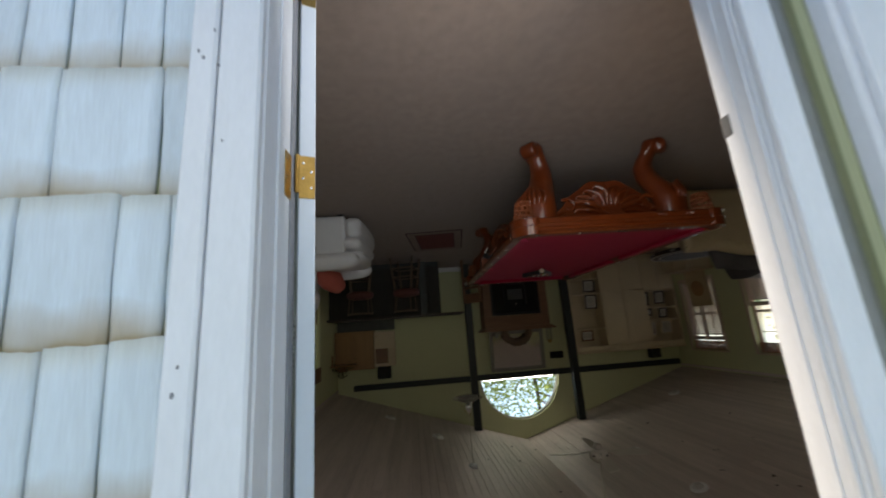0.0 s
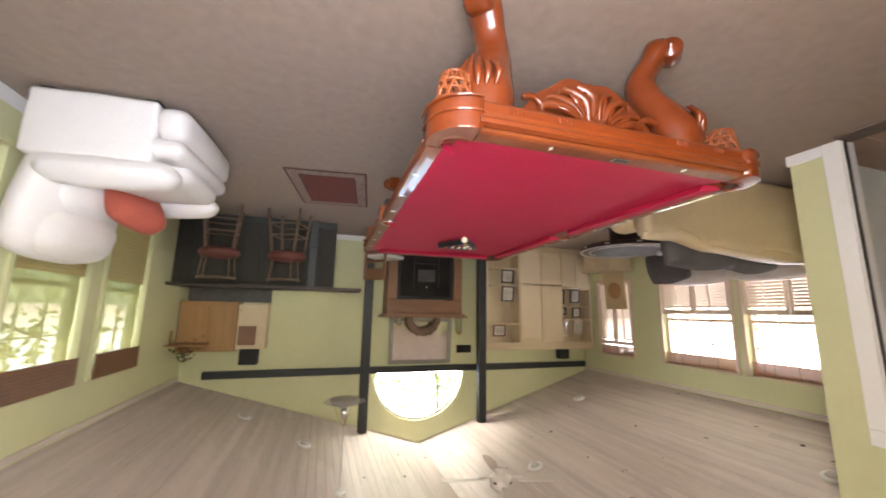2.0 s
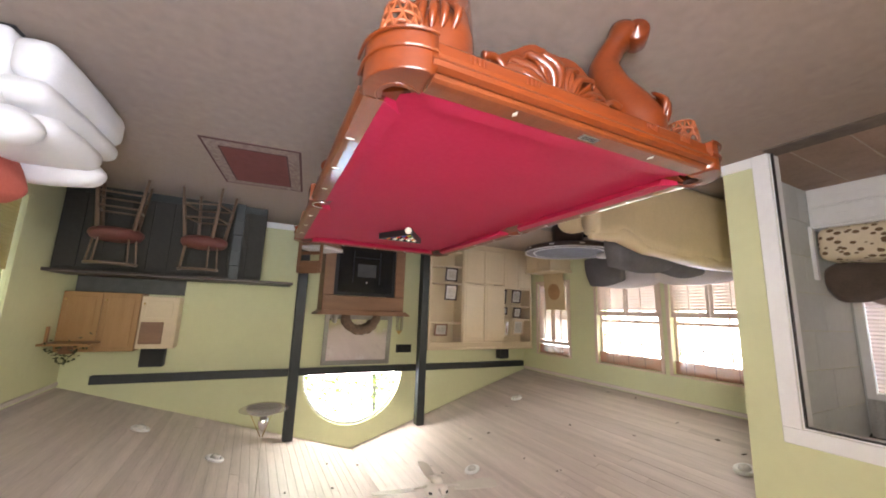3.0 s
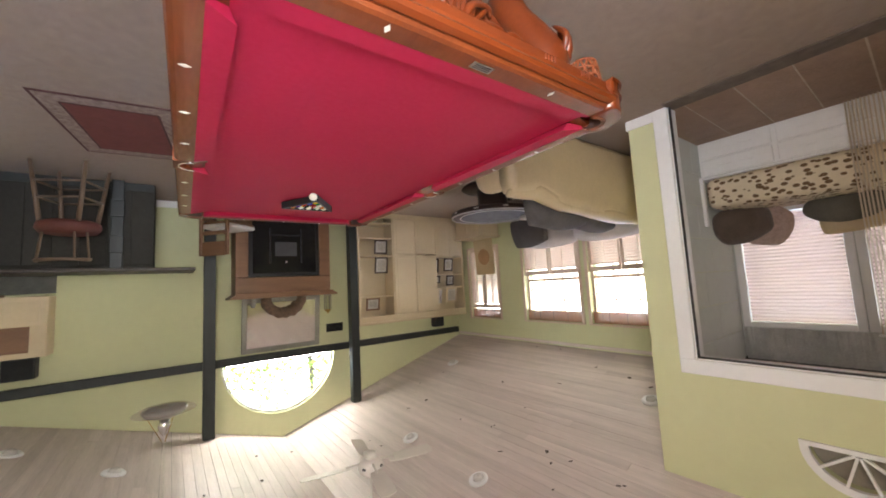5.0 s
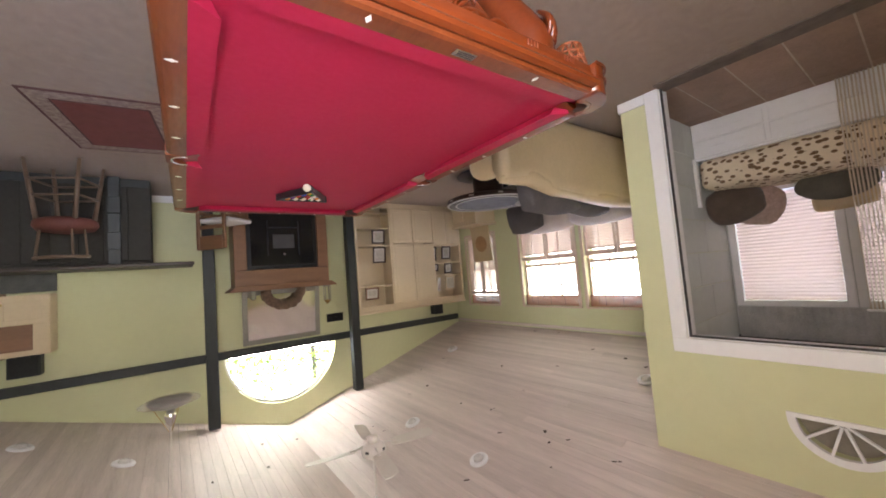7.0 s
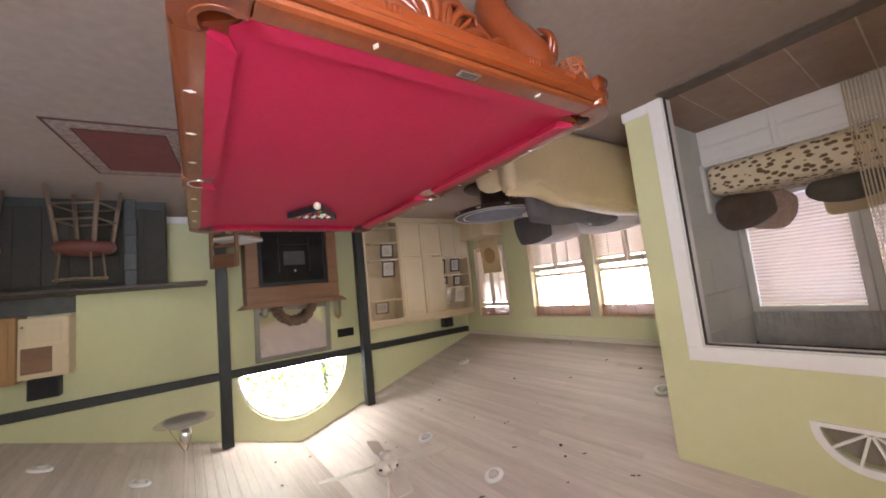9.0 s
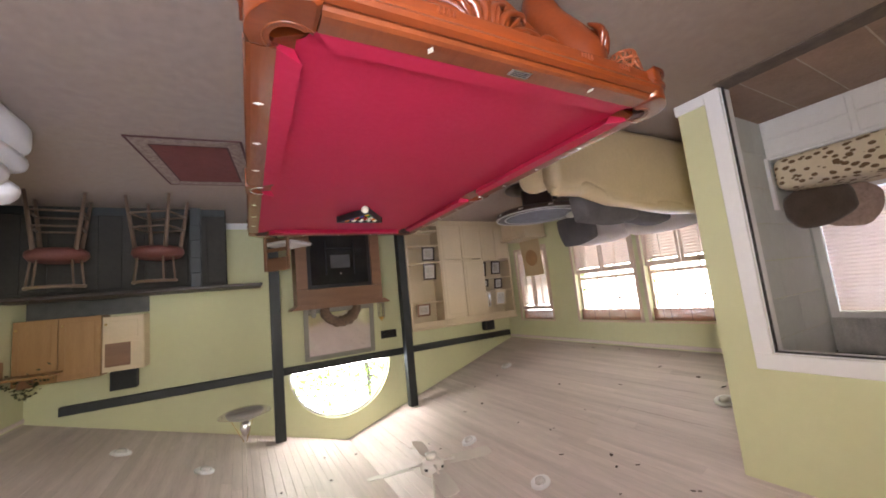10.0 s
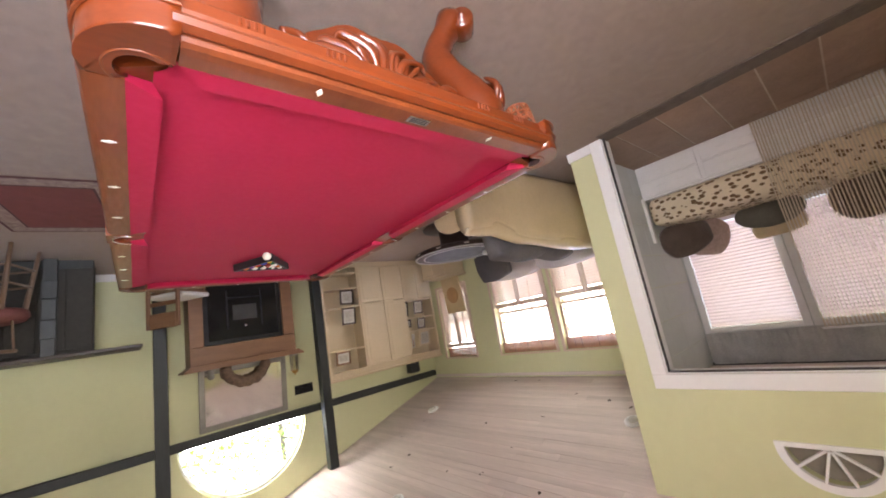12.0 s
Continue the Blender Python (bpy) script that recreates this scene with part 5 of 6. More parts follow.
def stool(at, rz):
    s = empty("bar_stool", "wooden bar stool with a red seat and open curved back", "bar stool", "stools at the bar", at=at, rz=rz)
    for x in (-1, 1):
        for y in (-1, 1):
            bm = bmesh.new()
            add_tube(bm, [(x * 0.22, y * 0.20, 0.0), (x * 0.15, y * 0.15, 0.62)], [0.017, 0.021], 10)
            part("leg", bm, M_STOOLWOOD, s, "", True)
    for z, r in ((0.20, 0.2), (0.36, 0.185)):
        for a in range(4):
            bm = bmesh.new()
            c, d = [(1, 1), (-1, 1), (-1, -1), (1, -1)][a], [(-1, 1), (-1, -1), (1, -1), (1, 1)][a]
            add_tube(bm, [(c[0] * r, c[1] * r * 0.95, z), (d[0] * r, d[1] * r * 0.95, z)], 0.011, 8)
            part("stretcher", bm, M_STOOLWOOD, s, "", True)
    bm = bmesh.new()
    add_lathe(bm, [(0.0, 0.585), (0.21, 0.585), (0.240, 0.61), (0.246, 0.655), (0.215, 0.70), (0.12, 0.72), (0.0, 0.72)], 28)
    part("seat", bm, M_REDSEAT, s, "dull red padded seat", True)
    bm = bmesh.new()
    pts = [(0.225 * math.cos(a), 0.225 * math.sin(a), 0.98) for a in np.linspace(radians(195), radians(345), 18)]
    add_tube(bm, pts, 0.019, 8, None, 0.7)
    part("back_rail", bm, M_STOOLWOOD, s, "curved wooden back rail", True)
    for a in (200, 230, 310, 340):
        bm = bmesh.new()
        add_tube(bm, [(0.19 * math.cos(radians(a)), 0.19 * math.sin(radians(a)), 0.65), (0.225 * math.cos(radians(a)), 0.225 * math.sin(radians(a)), 0.98)], 0.010, 8)
        part("back_spindle", bm, M_STOOLWOOD, s, "", True)
    return s


st = stool((0.44, 7.74, 0), 20)
copy_thing(st, pose(1.28, 7.76, 0, 0, 0, -8))

# ---- kitchen wall cabinets beyond the bar ----
def wall_cabinet(x0, x1, z0, z1, y, mat, label, open_hole=False):
    c = empty("wall_cabinet", label, "kitchen cabinet", "kitchen wall cabinets")
    box("body", (x0, y, z0), (x1, 9.05, z1), mat, c, 0.003)
    xm = (x0 + x1) / 2
    for a, b in ((x0, xm), (xm, x1)) if x1 - x0 > 0.55 else ((x0, x1),):
        zb = (z0 + z1) / 2 if open_hole else z0
        d = box("door", (a + 0.005, y - 0.02, z0 + 0.005), (b - 0.005, y - 0.001, (zb if open_hole else z1) - 0.005), mat, c, 0.004)
        box("raised_panel", (a + 0.06, y - 0.027, z0 + 0.06), (b - 0.06, y - 0.0195, (zb if open_hole else z1) - 0.06), mat, d, 0.006)
        bm = bmesh.new()
        add_lathe(bm, [(0.006, 0), (0.006, 0.015), (0.014, 0.022), (0.010, 0.03)], 12, pose(b - 0.04, y - 0.02, z0 + 0.1, 90, 0, 0))
        part("knob", bm, M_BRASS, d, "small brass knob", True)
    return c


wall_cabinet(1.16, 1.94, 1.27, 2.02, 8.72, M_HONEY, "honey oak wall cabinet with two doors")
cab = wall_cabinet(0.74, 1.155, 1.30, 1.99, 8.72, M_CREAM, "cream wall cabinet with an open upper niche", True)
box("niche_wood", (0.88, 8.712, 1.62), (1.13, 8.722, 1.93), M_OAK, cab, 0.002, "brown niche back")
base = empty("kitchen_base_cabinet", "dark kitchen base cabinets behind the bar", "kitchen cabinet")
box("body", (0.05, 8.72, 0.0), (1.94, 9.05, 0.88), M_HONEY, base, 0.004)
box("worktop", (0.03, 8.69, 0.88), (1.945, 9.05, 0.92), M_BARTOP, base, 0.005)
box("backsplash", (0.74, 9.03, 0.921), (1.945, 9.052, 1.268), material("dark_backsplash", (0.10, 0.10, 0.085), 0.5, scale=8, amount=0.5), base, 0.002)
shelf = empty("corner_shelf", "small wooden corner shelf with a trailing plant above the bar", "shelf")
box("board", (1.50, 8.30, 1.885), (1.945, 8.70, 1.91), M_HONEY, shelf, 0.004)
box("bracket", (1.925, 8.46, 1.70), (1.945, 8.52, 1.885), M_HONEY, shelf, 0.004)
plant = empty("trailing_plant", "small trailing houseplant in a brown pot on a shelf", "plant", at=(1.74, 8.48, 1.911))
bm = bmesh.new()
add_lathe(bm, [(0.05, 0), (0.07, 0.09), (0.076, 0.10), (0.06, 0.10), (0.0, 0.085)], 16)
part("pot", bm, M_OAK, plant, "brown pot", True)
bm = bmesh.new()
rng = random.Random(4)
for k in range(110):
    a, r = rng.uniform(0, 6.28), abs(rng.gauss(0, 0.11))
    p = Vector((r * math.cos(a), r * math.sin(a), 0.13 + rng.uniform(-0.05, 0.12) - r * 0.9))
    t = Matrix.Translation(p) @ Euler((rng.uniform(-1, 1), rng.uniform(-1, 1), a)).to_matrix().to_4x4()
    vs = [bm.verts.new(t @ Vector(q)) for q in ((0, -0.022, 0), (0.014, 0, 0.004), (0, 0.026, 0), (-0.014, 0, 0.004))]
    bm.faces.new(vs)
part("foliage", bm, material("dusty_leaf", (0.07, 0.085, 0.03), 0.6, amount=0.5), plant, "dusty green leaves")

# wooden side chair by the east post
chair = empty("side_chair", "brown wooden chair with a white seat pad beside the post", "chair", at=(-1.0, 8.28, 0), rz=45)
for x in (-0.19, 0.19):
    box("back_leg", (x - 0.02, -0.25, 0.0), (x + 0.02, -0.21, 0.88), M_OAK, chair, 0.006)
    box("front_leg", (x - 0.02, 0.19, 0.0), (x + 0.02, 0.23, 0.43), M_OAK, chair, 0.006)
    box("side_rail", (x - 0.012, -0.209, 0.36), (x + 0.012, 0.189, 0.41), M_OAK, chair, 0.004)
box("seat", (-0.22, -0.205, 0.43), (0.22, 0.25, 0.455), M_OAK, chair, 0.008)
box("top_rail", (-0.169, -0.245, 0.70), (0.169, -0.215, 0.885), M_OAK, chair, 0.008)
box("back_slat", (-0.169, -0.242, 0.56), (0.169, -0.220, 0.61), M_OAK, chair, 0.006)
soft_block("seat_pad", (-0.23, -0.20, 0.456), (0.23, 0.27, 0.51), M_WHITELEATHER, chair, "white seat pad", 0.012, 0.02, 4)

# ---- lounge: sofa, round table, couch by the windows ----
M_GREYPILLOW = material("grey_cotton", (0.11, 0.10, 0.10), 0.95, scale=6, amount=0.3, bump=0.3)
M_PALEPILLOW = material("pale_grey_plush", (0.60, 0.55, 0.53), 0.95, scale=6, amount=0.2, bump=0.4)

sofa = empty("sofa", "cream leather sofa with a waved back edge, seen from behind", "sofa")
X0, X1 = -4.95, -2.62
n = 48


def back_top(u):
    """Height of the waved back edge, along the sofa from its east end."""
    return float(np.interp(u, [0, 0.12, 0.35, 0.7, 1.2, 1.8, 2.33], [0.715, 0.70, 0.665, 0.755, 0.785, 0.80, 0.80]))


bm = bmesh.new()
rows = []
for k in range(n + 1):
    u = (X1 - X0) * k / n
    x = X1 - u
    zt = back_top(u) - 0.02
    bow = 0.03 * math.sin(u * 1.3)
    rows.append([bm.verts.new((x, 4.52 + o + bow * 0.5 + 0.006 * noise.noise(Vector((x * 3, o * 9, z * 5))), z)) for o, z in ((0.02, 0.04), (-0.012, 0.10), (-0.022, 0.35), (-0.012, zt - 0.08), (0.0, zt), (0.12, zt), (0.16, zt - 0.1), (0.16, 0.3), (0.16, 0.04))])
for a, b in zip(rows, rows[1:]):
    for q in range(9):
        bm.faces.new((a[q], a[(q + 1) % 9], b[(q + 1) % 9], b[q]))
bm.faces.new(rows[0])
bm.faces.new(rows[-1])
part("back_panel", bm, M_LEATHER, sofa, "smooth cream leather back", True)
bm = bmesh.new()
pts = [(X1 - u, 4.575 + 0.015 * math.sin(u * 1.3), back_top(u) - 0.012) for u in np.linspace(-0.02, X1 - X0, 60)]
add_tube(bm, pts, [(0.066 + 0.012 * math.sin(k * 0.19)) * min(1.0, 0.55 + 0.05 * k) for k in range(60)], 14, None, 0.62)
part("back_roll", bm, M_LEATHER, sofa, "rolled leather top edge", True)
soft_block("arm", (X1 - 0.24, 4.66, 0.05), (X1, 5.02, 0.60), M_LEATHER, sofa, "", 0.02, 0.10)
soft_block("seat", (X0 + 0.1, 4.69, 0.05), (X1 - 0.25, 5.05, 0.42), M_LEATHER, sofa, "", 0.02, 0.06)
for x in (X0 + 0.1, X1 - 0.1):
    for y in (4.58, 4.95):
        box("foot", (x - 0.03, y - 0.03, 0), (x + 0.03, y + 0.03, 0.06), M_BLACKWOOD, sofa, 0.004)
tagged(soft_block("sofa_pillow", (-0.36, -0.09, -0.16), (0.36, 0.09, 0.16), M_GREYPILLOW, None, "", 0.05, 0.03, turn=pose(-3.50, 4.78, 0.73, 8, 0, 3)), "dark grey pillow leaning on the sofa back", "pillow", "sofa pillows")
tagged(soft_block("sofa_pillow", (-0.33, -0.09, -0.15), (0.33, 0.09, 0.15), M_GREYPILLOW, None, "", 0.05, 0.03, turn=pose(-4.18, 4.79, 0.74, 8, 0, -3)), "dark grey pillow leaning on the sofa back", "pillow", "sofa pillows")

couch = empty("couch", "pale grey plush couch under the bright windows", "couch")
soft_block("base", (-5.50, 4.75, 0.06), (-4.95, 6.85, 0.40), M_PALEPILLOW, couch, "", 0.02, 0.06)
for k in range(2):
    soft_block("back_cushion", (-5.54, 4.80 + k * 1.0, 0.41), (-5.26, 5.78 + k * 1.0, 0.86), M_PALEPILLOW, couch, "", 0.05, 0.10, seed=k)
for y in (4.85, 6.75):
    box("foot", (-5.45, y - 0.03, 0), (-5.39, y + 0.03, 0.07), M_BLACKWOOD, couch, 0.004)
    box("foot", (-5.05, y - 0.03, 0), (-4.99, y + 0.03, 0.07), M_BLACKWOOD, couch, 0.004)
tagged(soft_block("couch_pillow", (-0.06, -0.32, -0.22), (0.06, 0.32, 0.22), M_GREYPILLOW, None, "", 0.07, 0.025, turn=pose(-5.10, 6.48, 0.62, 4, -12, 5)), "dark grey square pillow on the pale couch", "pillow")

pub = empty("coffee_table", "low dark round coffee table with grey top and bright rings", "table", at=(-4.25, 6.40, 0))
M_DARKTABLE = material("dark_cocoa_lacquer", (0.045, 0.024, 0.019), 0.4, amount=0.4, coat=0.15)
M_TOPGLASS = material("grey_patterned_inlay", (0.15, 0.155, 0.175), 0.6, second=(0.06, 0.062, 0.07), scale=9)
M_TOPGLASS.node_tree.nodes["Principled BSDF"].inputs["Specular IOR Level"].default_value = 0.2
M_RIM = material("pale_metal_rim", (0.62, 0.60, 0.58), 0.35, 0.6, amount=0.15)
bm = bmesh.new()
add_lathe(bm, [(0.0, 0.0), (0.44, 0.0), (0.455, 0.015), (0.44, 0.035), (0.25, 0.05), (0.0, 0.05)], 40)
part("base_plate", bm, M_DARKTABLE, pub, "", True)
bm = bmesh.new()
add_lathe(bm, [(0.225, 0.045), (0.215, 0.20), (0.225, 0.34), (0.26, 0.372)], 36)
part("pedestal", bm, M_DARKTABLE, pub, "", True)
bm = bmesh.new()
add_lathe(bm, [(0.0, 0.365), (0.52, 0.365), (0.59, 0.375), (0.628, 0.395), (0.632, 0.440), (0.620, 0.452), (0.0, 0.452)], 64)
part("top", bm, M_DARKTABLE, pub, "dark lacquered top")
for k in range(10):
    bm = bmesh.new()
    add_box(bm, (0.628, -0.035, 0.405), (0.636, 0.035, 0.425), 0.003, 1, pose(0, 0, 0, 0, 0, 36 * k + 12))
    part("edge_plaque", bm, M_RIM, pub, "small bright plaque on the rim")
for r0, r1 in ((0.606, 0.632), (0.490, 0.508)):
    bm = bmesh.new()
    add_lathe(bm, [(r0, 0.446), (r1, 0.446), (r1, 0.458), (r0, 0.458)], 64, None, False)
    part("metal_ring", bm, M_RIM, pub, "bright metal ring")
bm = bmesh.new()
add_lathe(bm, [(0.0, 0.451), (0.488, 0.451), (0.488, 0.4555), (0.0, 0.4555)], 64)
part("inlay", bm, M_TOPGLASS, pub, "grey patterned glass inlay")
tagged(soft_block("folded_cloth", (-0.11, -0.08, 0), (0.11, 0.08, 0.07), M_WHITELEATHER, None, "", 0.01, 0.025, 3, turn=pose(-4.62, 6.05, 0.459, 0, 0, 20)), "small folded white cloth on the round coffee table", "cloth")

# cream cabinet with an upright board by the far corner window
cabn = empty("corner_chest", "cream chest with a leaning pale board by the corner window", "chest")
box("body", (-5.57, 7.62, 0.0), (-5.05, 8.30, 0.50), M_CREAM, cabn, 0.006)
box("top", (-5.58, 7.59, 0.50), (-5.02, 8.33, 0.545), M_CREAM, cabn, 0.008)
box("door", (-5.05, 7.66, 0.05), (-5.035, 7.955, 0.47), M_CREAM, cabn, 0.004)
box("door", (-5.05, 7.965, 0.05), (-5.035, 8.26, 0.47), M_CREAM, cabn, 0.004)
board = empty("leaning_board", "pale board with a tan rounded shape, on the cream chest", "board")
bt = pose(-5.44, 7.95, 0.547, 0, -5, 0)
box("panel", (0, -0.27, 0), (0.025, 0.27, 0.72), M_LEATHER, board, 0.01, turn=bt)
bm = bmesh.new()
add_prism(bm, arc(0.0, 0.36, 0.16, 0, 180, 14) + arc(0.0, 0.36, 0.16, 180, 360, 14)[1:-1], 0.024, 0.032, "x", 0.002, bt)
part("tan_shape", bm, material("tan_hide", (0.46, 0.27, 0.13), 0.6, amount=0.3), board, "tan rounded shape")

# ---- white recliner with a red cushion ----
rec = empty("recliner", "white leather recliner chair with a red cushion", "recliner", at=(1.30, 5.42, 0), rz=4)
soft_block("side_panel", (-0.28, -0.47, 0.03), (0.42, -0.30, 0.46), M_WHITELEATHER, rec, "flat white side panel", 0.008, 0.03)
soft_block("side_panel", (-0.28, 0.30, 0.03), (0.42, 0.47, 0.46), M_WHITELEATHER, rec, "flat white side panel", 0.008, 0.03)
soft_block("footrest", (-0.46, -0.46, 0.05), (-0.27, 0.46, 0.28), M_WHITELEATHER, rec, "padded footrest front", 0.03, 0.07)
soft_block("front_roll", (-0.45, -0.45, 0.27), (-0.22, 0.45, 0.40), M_WHITELEATHER, rec, "padded front roll", 0.03, 0.06)
soft_block("seat", (-0.43, -0.30, 0.38), (0.30, 0.30, 0.53), M_WHITELEATHER, rec, "puffy seat cushion", 0.04, 0.07)
soft_block("arm_pad", (-0.40, -0.48, 0.44), (0.34, -0.27, 0.60), M_WHITELEATHER, rec, "puffy arm pad", 0.03, 0.08, seed=2)
soft_block("arm_pad", (-0.40, 0.27, 0.44), (0.34, 0.48, 0.60), M_WHITELEATHER, rec, "puffy arm pad", 0.03, 0.08, seed=5)
lean = pose(0.28, 0, 0.45, 0, 10, 0)
soft_block("back", (-0.06, -0.40, -0.1), (0.16, 0.40, 0.60), M_WHITELEATHER, rec, "padded backrest", 0.05, 0.10, turn=lean, seed=3)
soft_block("head_pad", (-0.13, -0.31, 0.30), (0.05, 0.31, 0.58), M_WHITELEATHER, rec, "padded head cushion", 0.05, 0.09, turn=lean, seed=4)
soft_block("lumbar_pad", (-0.13, -0.28, 0.04), (0.02, 0.28, 0.30), M_WHITELEATHER, rec, "padded lower back cushion", 0.05, 0.07, turn=lean, seed=6)
for x in (-0.22, 0.36):
    for y in (-0.38, 0.38):
        box("foot", (x - 0.04, y - 0.04, 0), (x + 0.04, y + 0.04, 0.04), M_BLACK, rec, 0.004)
tagged(soft_block("red_cushion", (-0.09, -0.20, -0.19), (0.09, 0.20, 0.19), material("brick_red_cloth", (0.42, 0.09, 0.06), 0.9, amount=0.2, bump=0.3), None, "", 0.05, 0.06, turn=pose(1.37, 5.56, 0.60, 12, -35, 12)), "brick red cushion on the white recliner's seat", "cushion")

# cue stick leaning on the east wall
cue = empty("cue_stick", "pool cue with a red rubber end leaning on the wall", "cue stick")
foot, head = Vector((1.76, 4.40, 0.0)), Vector((1.925, 4.42, 1.42))
for nm, a, b, r0, r1, mat, lab in (("bumper", 0.0, 0.05, 0.017, 0.017, material("red_rubber", (0.45, 0.04, 0.04), 0.6), "red rubber end"), ("butt", 0.05, 0.24, 0.0165, 0.015, M_BLACK, "black wrapped butt"), ("shaft", 0.24, 1.0, 0.015, 0.0065, M_OAK, "brown shaft")):
    bm = bmesh.new()
    add_tube(bm, [foot.lerp(head, a), foot.lerp(head, (a + b) / 2), foot.lerp(head, b)], [r0, (r0 + r1) / 2, r1], 12)
    part(nm, bm, mat, cue, lab, True)

# wooden framed mirror on the east wall
wm = empty("wall_mirror", "brown wood framed mirror hanging on the green wall", "mirror")
for lo, hi in (((3.42, 0.50), (3.52, 1.83)), ((4.26, 0.50), (4.36, 1.83)), ((3.52, 1.73), (4.26, 1.83)), ((3.52, 0.50), (4.26, 0.60))):
    box("frame_bar", (XR - 0.04, lo[0], lo[1]), (XR - 0.002, hi[0], hi[1]), M_OAK, wm, 0.008, segments=2)
box("glass", (XR - 0.02, 3.51, 0.59), (XR - 0.010, 4.27, 1.74), M_MIRROR, wm, 0)
box("shelf_bar", (XR - 0.045, 3.52, 1.20), (XR - 0.021, 4.26, 1.24), M_CREAM, wm, 0.004)

# floor rug
rug = empty("rug", "small red rug with a patterned border on taupe carpet", "rug", at=(-0.08, 6.49, 0.0), rz=7)
M_RUGRED = material("faded_red_pile", (0.185, 0.048, 0.040), 0.97, scale=12, amount=0.3, bump=0.6, bump_scale=300)
M_RUGBORDER = material("grey_rose_border", (0.13, 0.075, 0.062), 0.97, second=(0.36, 0.29, 0.24), scale=34, bump=0.6, bump_scale=300)
M_RUGEDGE = material("dark_rose_edge", (0.09, 0.032, 0.03), 0.97, amount=0.3, bump=0.5)
for w, l, h, mat, nm in ((0.405, 0.60, 0.008, M_RUGEDGE, "edge_band"), (0.385, 0.58, 0.0095, M_RUGBORDER, "border"), (0.285, 0.47, 0.011, M_RUGEDGE, "inner_band"), (0.27, 0.455, 0.0125, M_RUGRED, "field")):
    box(nm, (-w, -l, 0.0), (w, l, h), mat, rug, 0.002)

# ---- ceiling fan, downlights, pendant ----
M_FANWHITE = material("warm_white_fan_enamel", (0.62, 0.58, 0.52), 0.4, amount=0.1)
fanc = empty("ceiling_fan", "white ceiling fan with four blades and a short rod", "ceiling fan", at=(-1.87, 5.80, 2.97))
bm = bmesh.new()
add_lathe(bm, [(0.012, 0.12), (0.012, 0.71)], 12)
part("rod", bm, M_FANWHITE, fanc, "", True)
bm = bmesh.new()
add_lathe(bm, [(0.02, 0.62), (0.03, 0.64), (0.07, 0.68), (0.07, 0.72)], 20)
part("canopy", bm, M_FANWHITE, fanc, "", True)
bm = bmesh.new()
add_lathe(bm, [(0.0, -0.03), (0.06, -0.03), (0.10, 0.0), (0.115, 0.04), (0.10, 0.09), (0.04, 0.125), (0.0, 0.13)], 26)
part("motor_housing", bm, M_FANWHITE, fanc, "rounded motor housing", True)
bm = bmesh.new()
add_lathe(bm, [(0.05, -0.075), (0.055, -0.03), (0.04, -0.03), (0.0, -0.08)], 20)
part("switch_cup", bm, M_FANWHITE, fanc, "", True)
for k in range(4):
    bm = bmesh.new()
    add_box(bm, (0.102, -0.018, 0.020), (0.116, 0.018, 0.042), 0.004, 1, pose(0, 0, 0, 0, 0, k * 90 + 56))
    part("vent_slot", bm, M_BLACK, fanc)
for a in (11, 101, 191, 281):
    bm = bmesh.new()
    outline = [(0.17, -0.045), (0.24, -0.06), (0.50, -0.068), (0.585, -0.06), (0.60, 0.0), (0.585, 0.06), (0.50, 0.068), (0.24, 0.06), (0.17, 0.045)]
    add_prism(bm, outline, -0.003, 0.003, "z", 0, pose(0, 0, 0.02, 12, 0, 0))
    bm.transform(pose(0, 0, 0, 0, 0, a))
    bl = part("blade", bm, M_FANWHITE, fanc, "flat white blade")
    bm = bmesh.new()
    add_tube(bm, [(0.09, 0, 0.0), (0.14, 0, 0.005), (0.22, 0, 0.012)], [0.012, 0.009, 0.012], 8)
    bm.transform(pose(0, 0, 0, 0, 0, a))
    part("blade_iron", bm, M_FANWHITE, bl, "white blade bracket", True)

M_BULB = material("dull_bulb_glass", (0.80, 0.78, 0.75), 0.2)


def downlight(x, y):
    tilt = math.degrees(math.atan(SLOPE)) * (1 if x > XRIDGE else -1)
    d = empty("ceiling_light", "unlit white recessed eyeball ceiling light", "ceiling light", "recessed lights")
    d.matrix_basis = pose(x, y, ceiling_z(x) - 0.002, 0, tilt, 0)
    bm = bmesh.new()
    add_lathe(bm, [(0.055, 0.0), (0.100, 0.0), (0.098, -0.014), (0.080, -0.026), (0.060, -0.022), (0.055, -0.010)], 26, None, False)
    part("trim_ring", bm, M_WHITE, d, "", True)
    bm = bmesh.new()
    add_lathe(bm, [(0.0, -0.040), (0.024, -0.052), (0.044, -0.040), (0.054, -0.010), (0.054, 0.0)], 20)
    part("eyeball", bm, M_BULB, d, "", True)


for x, y in ((-2.90, 5.52), (-2.92, 6.85), (-4.57, 8.02), (-4.68, 4.59), (0.03, 7.58), (0.84, 8.10)):
    downlight(x, y)

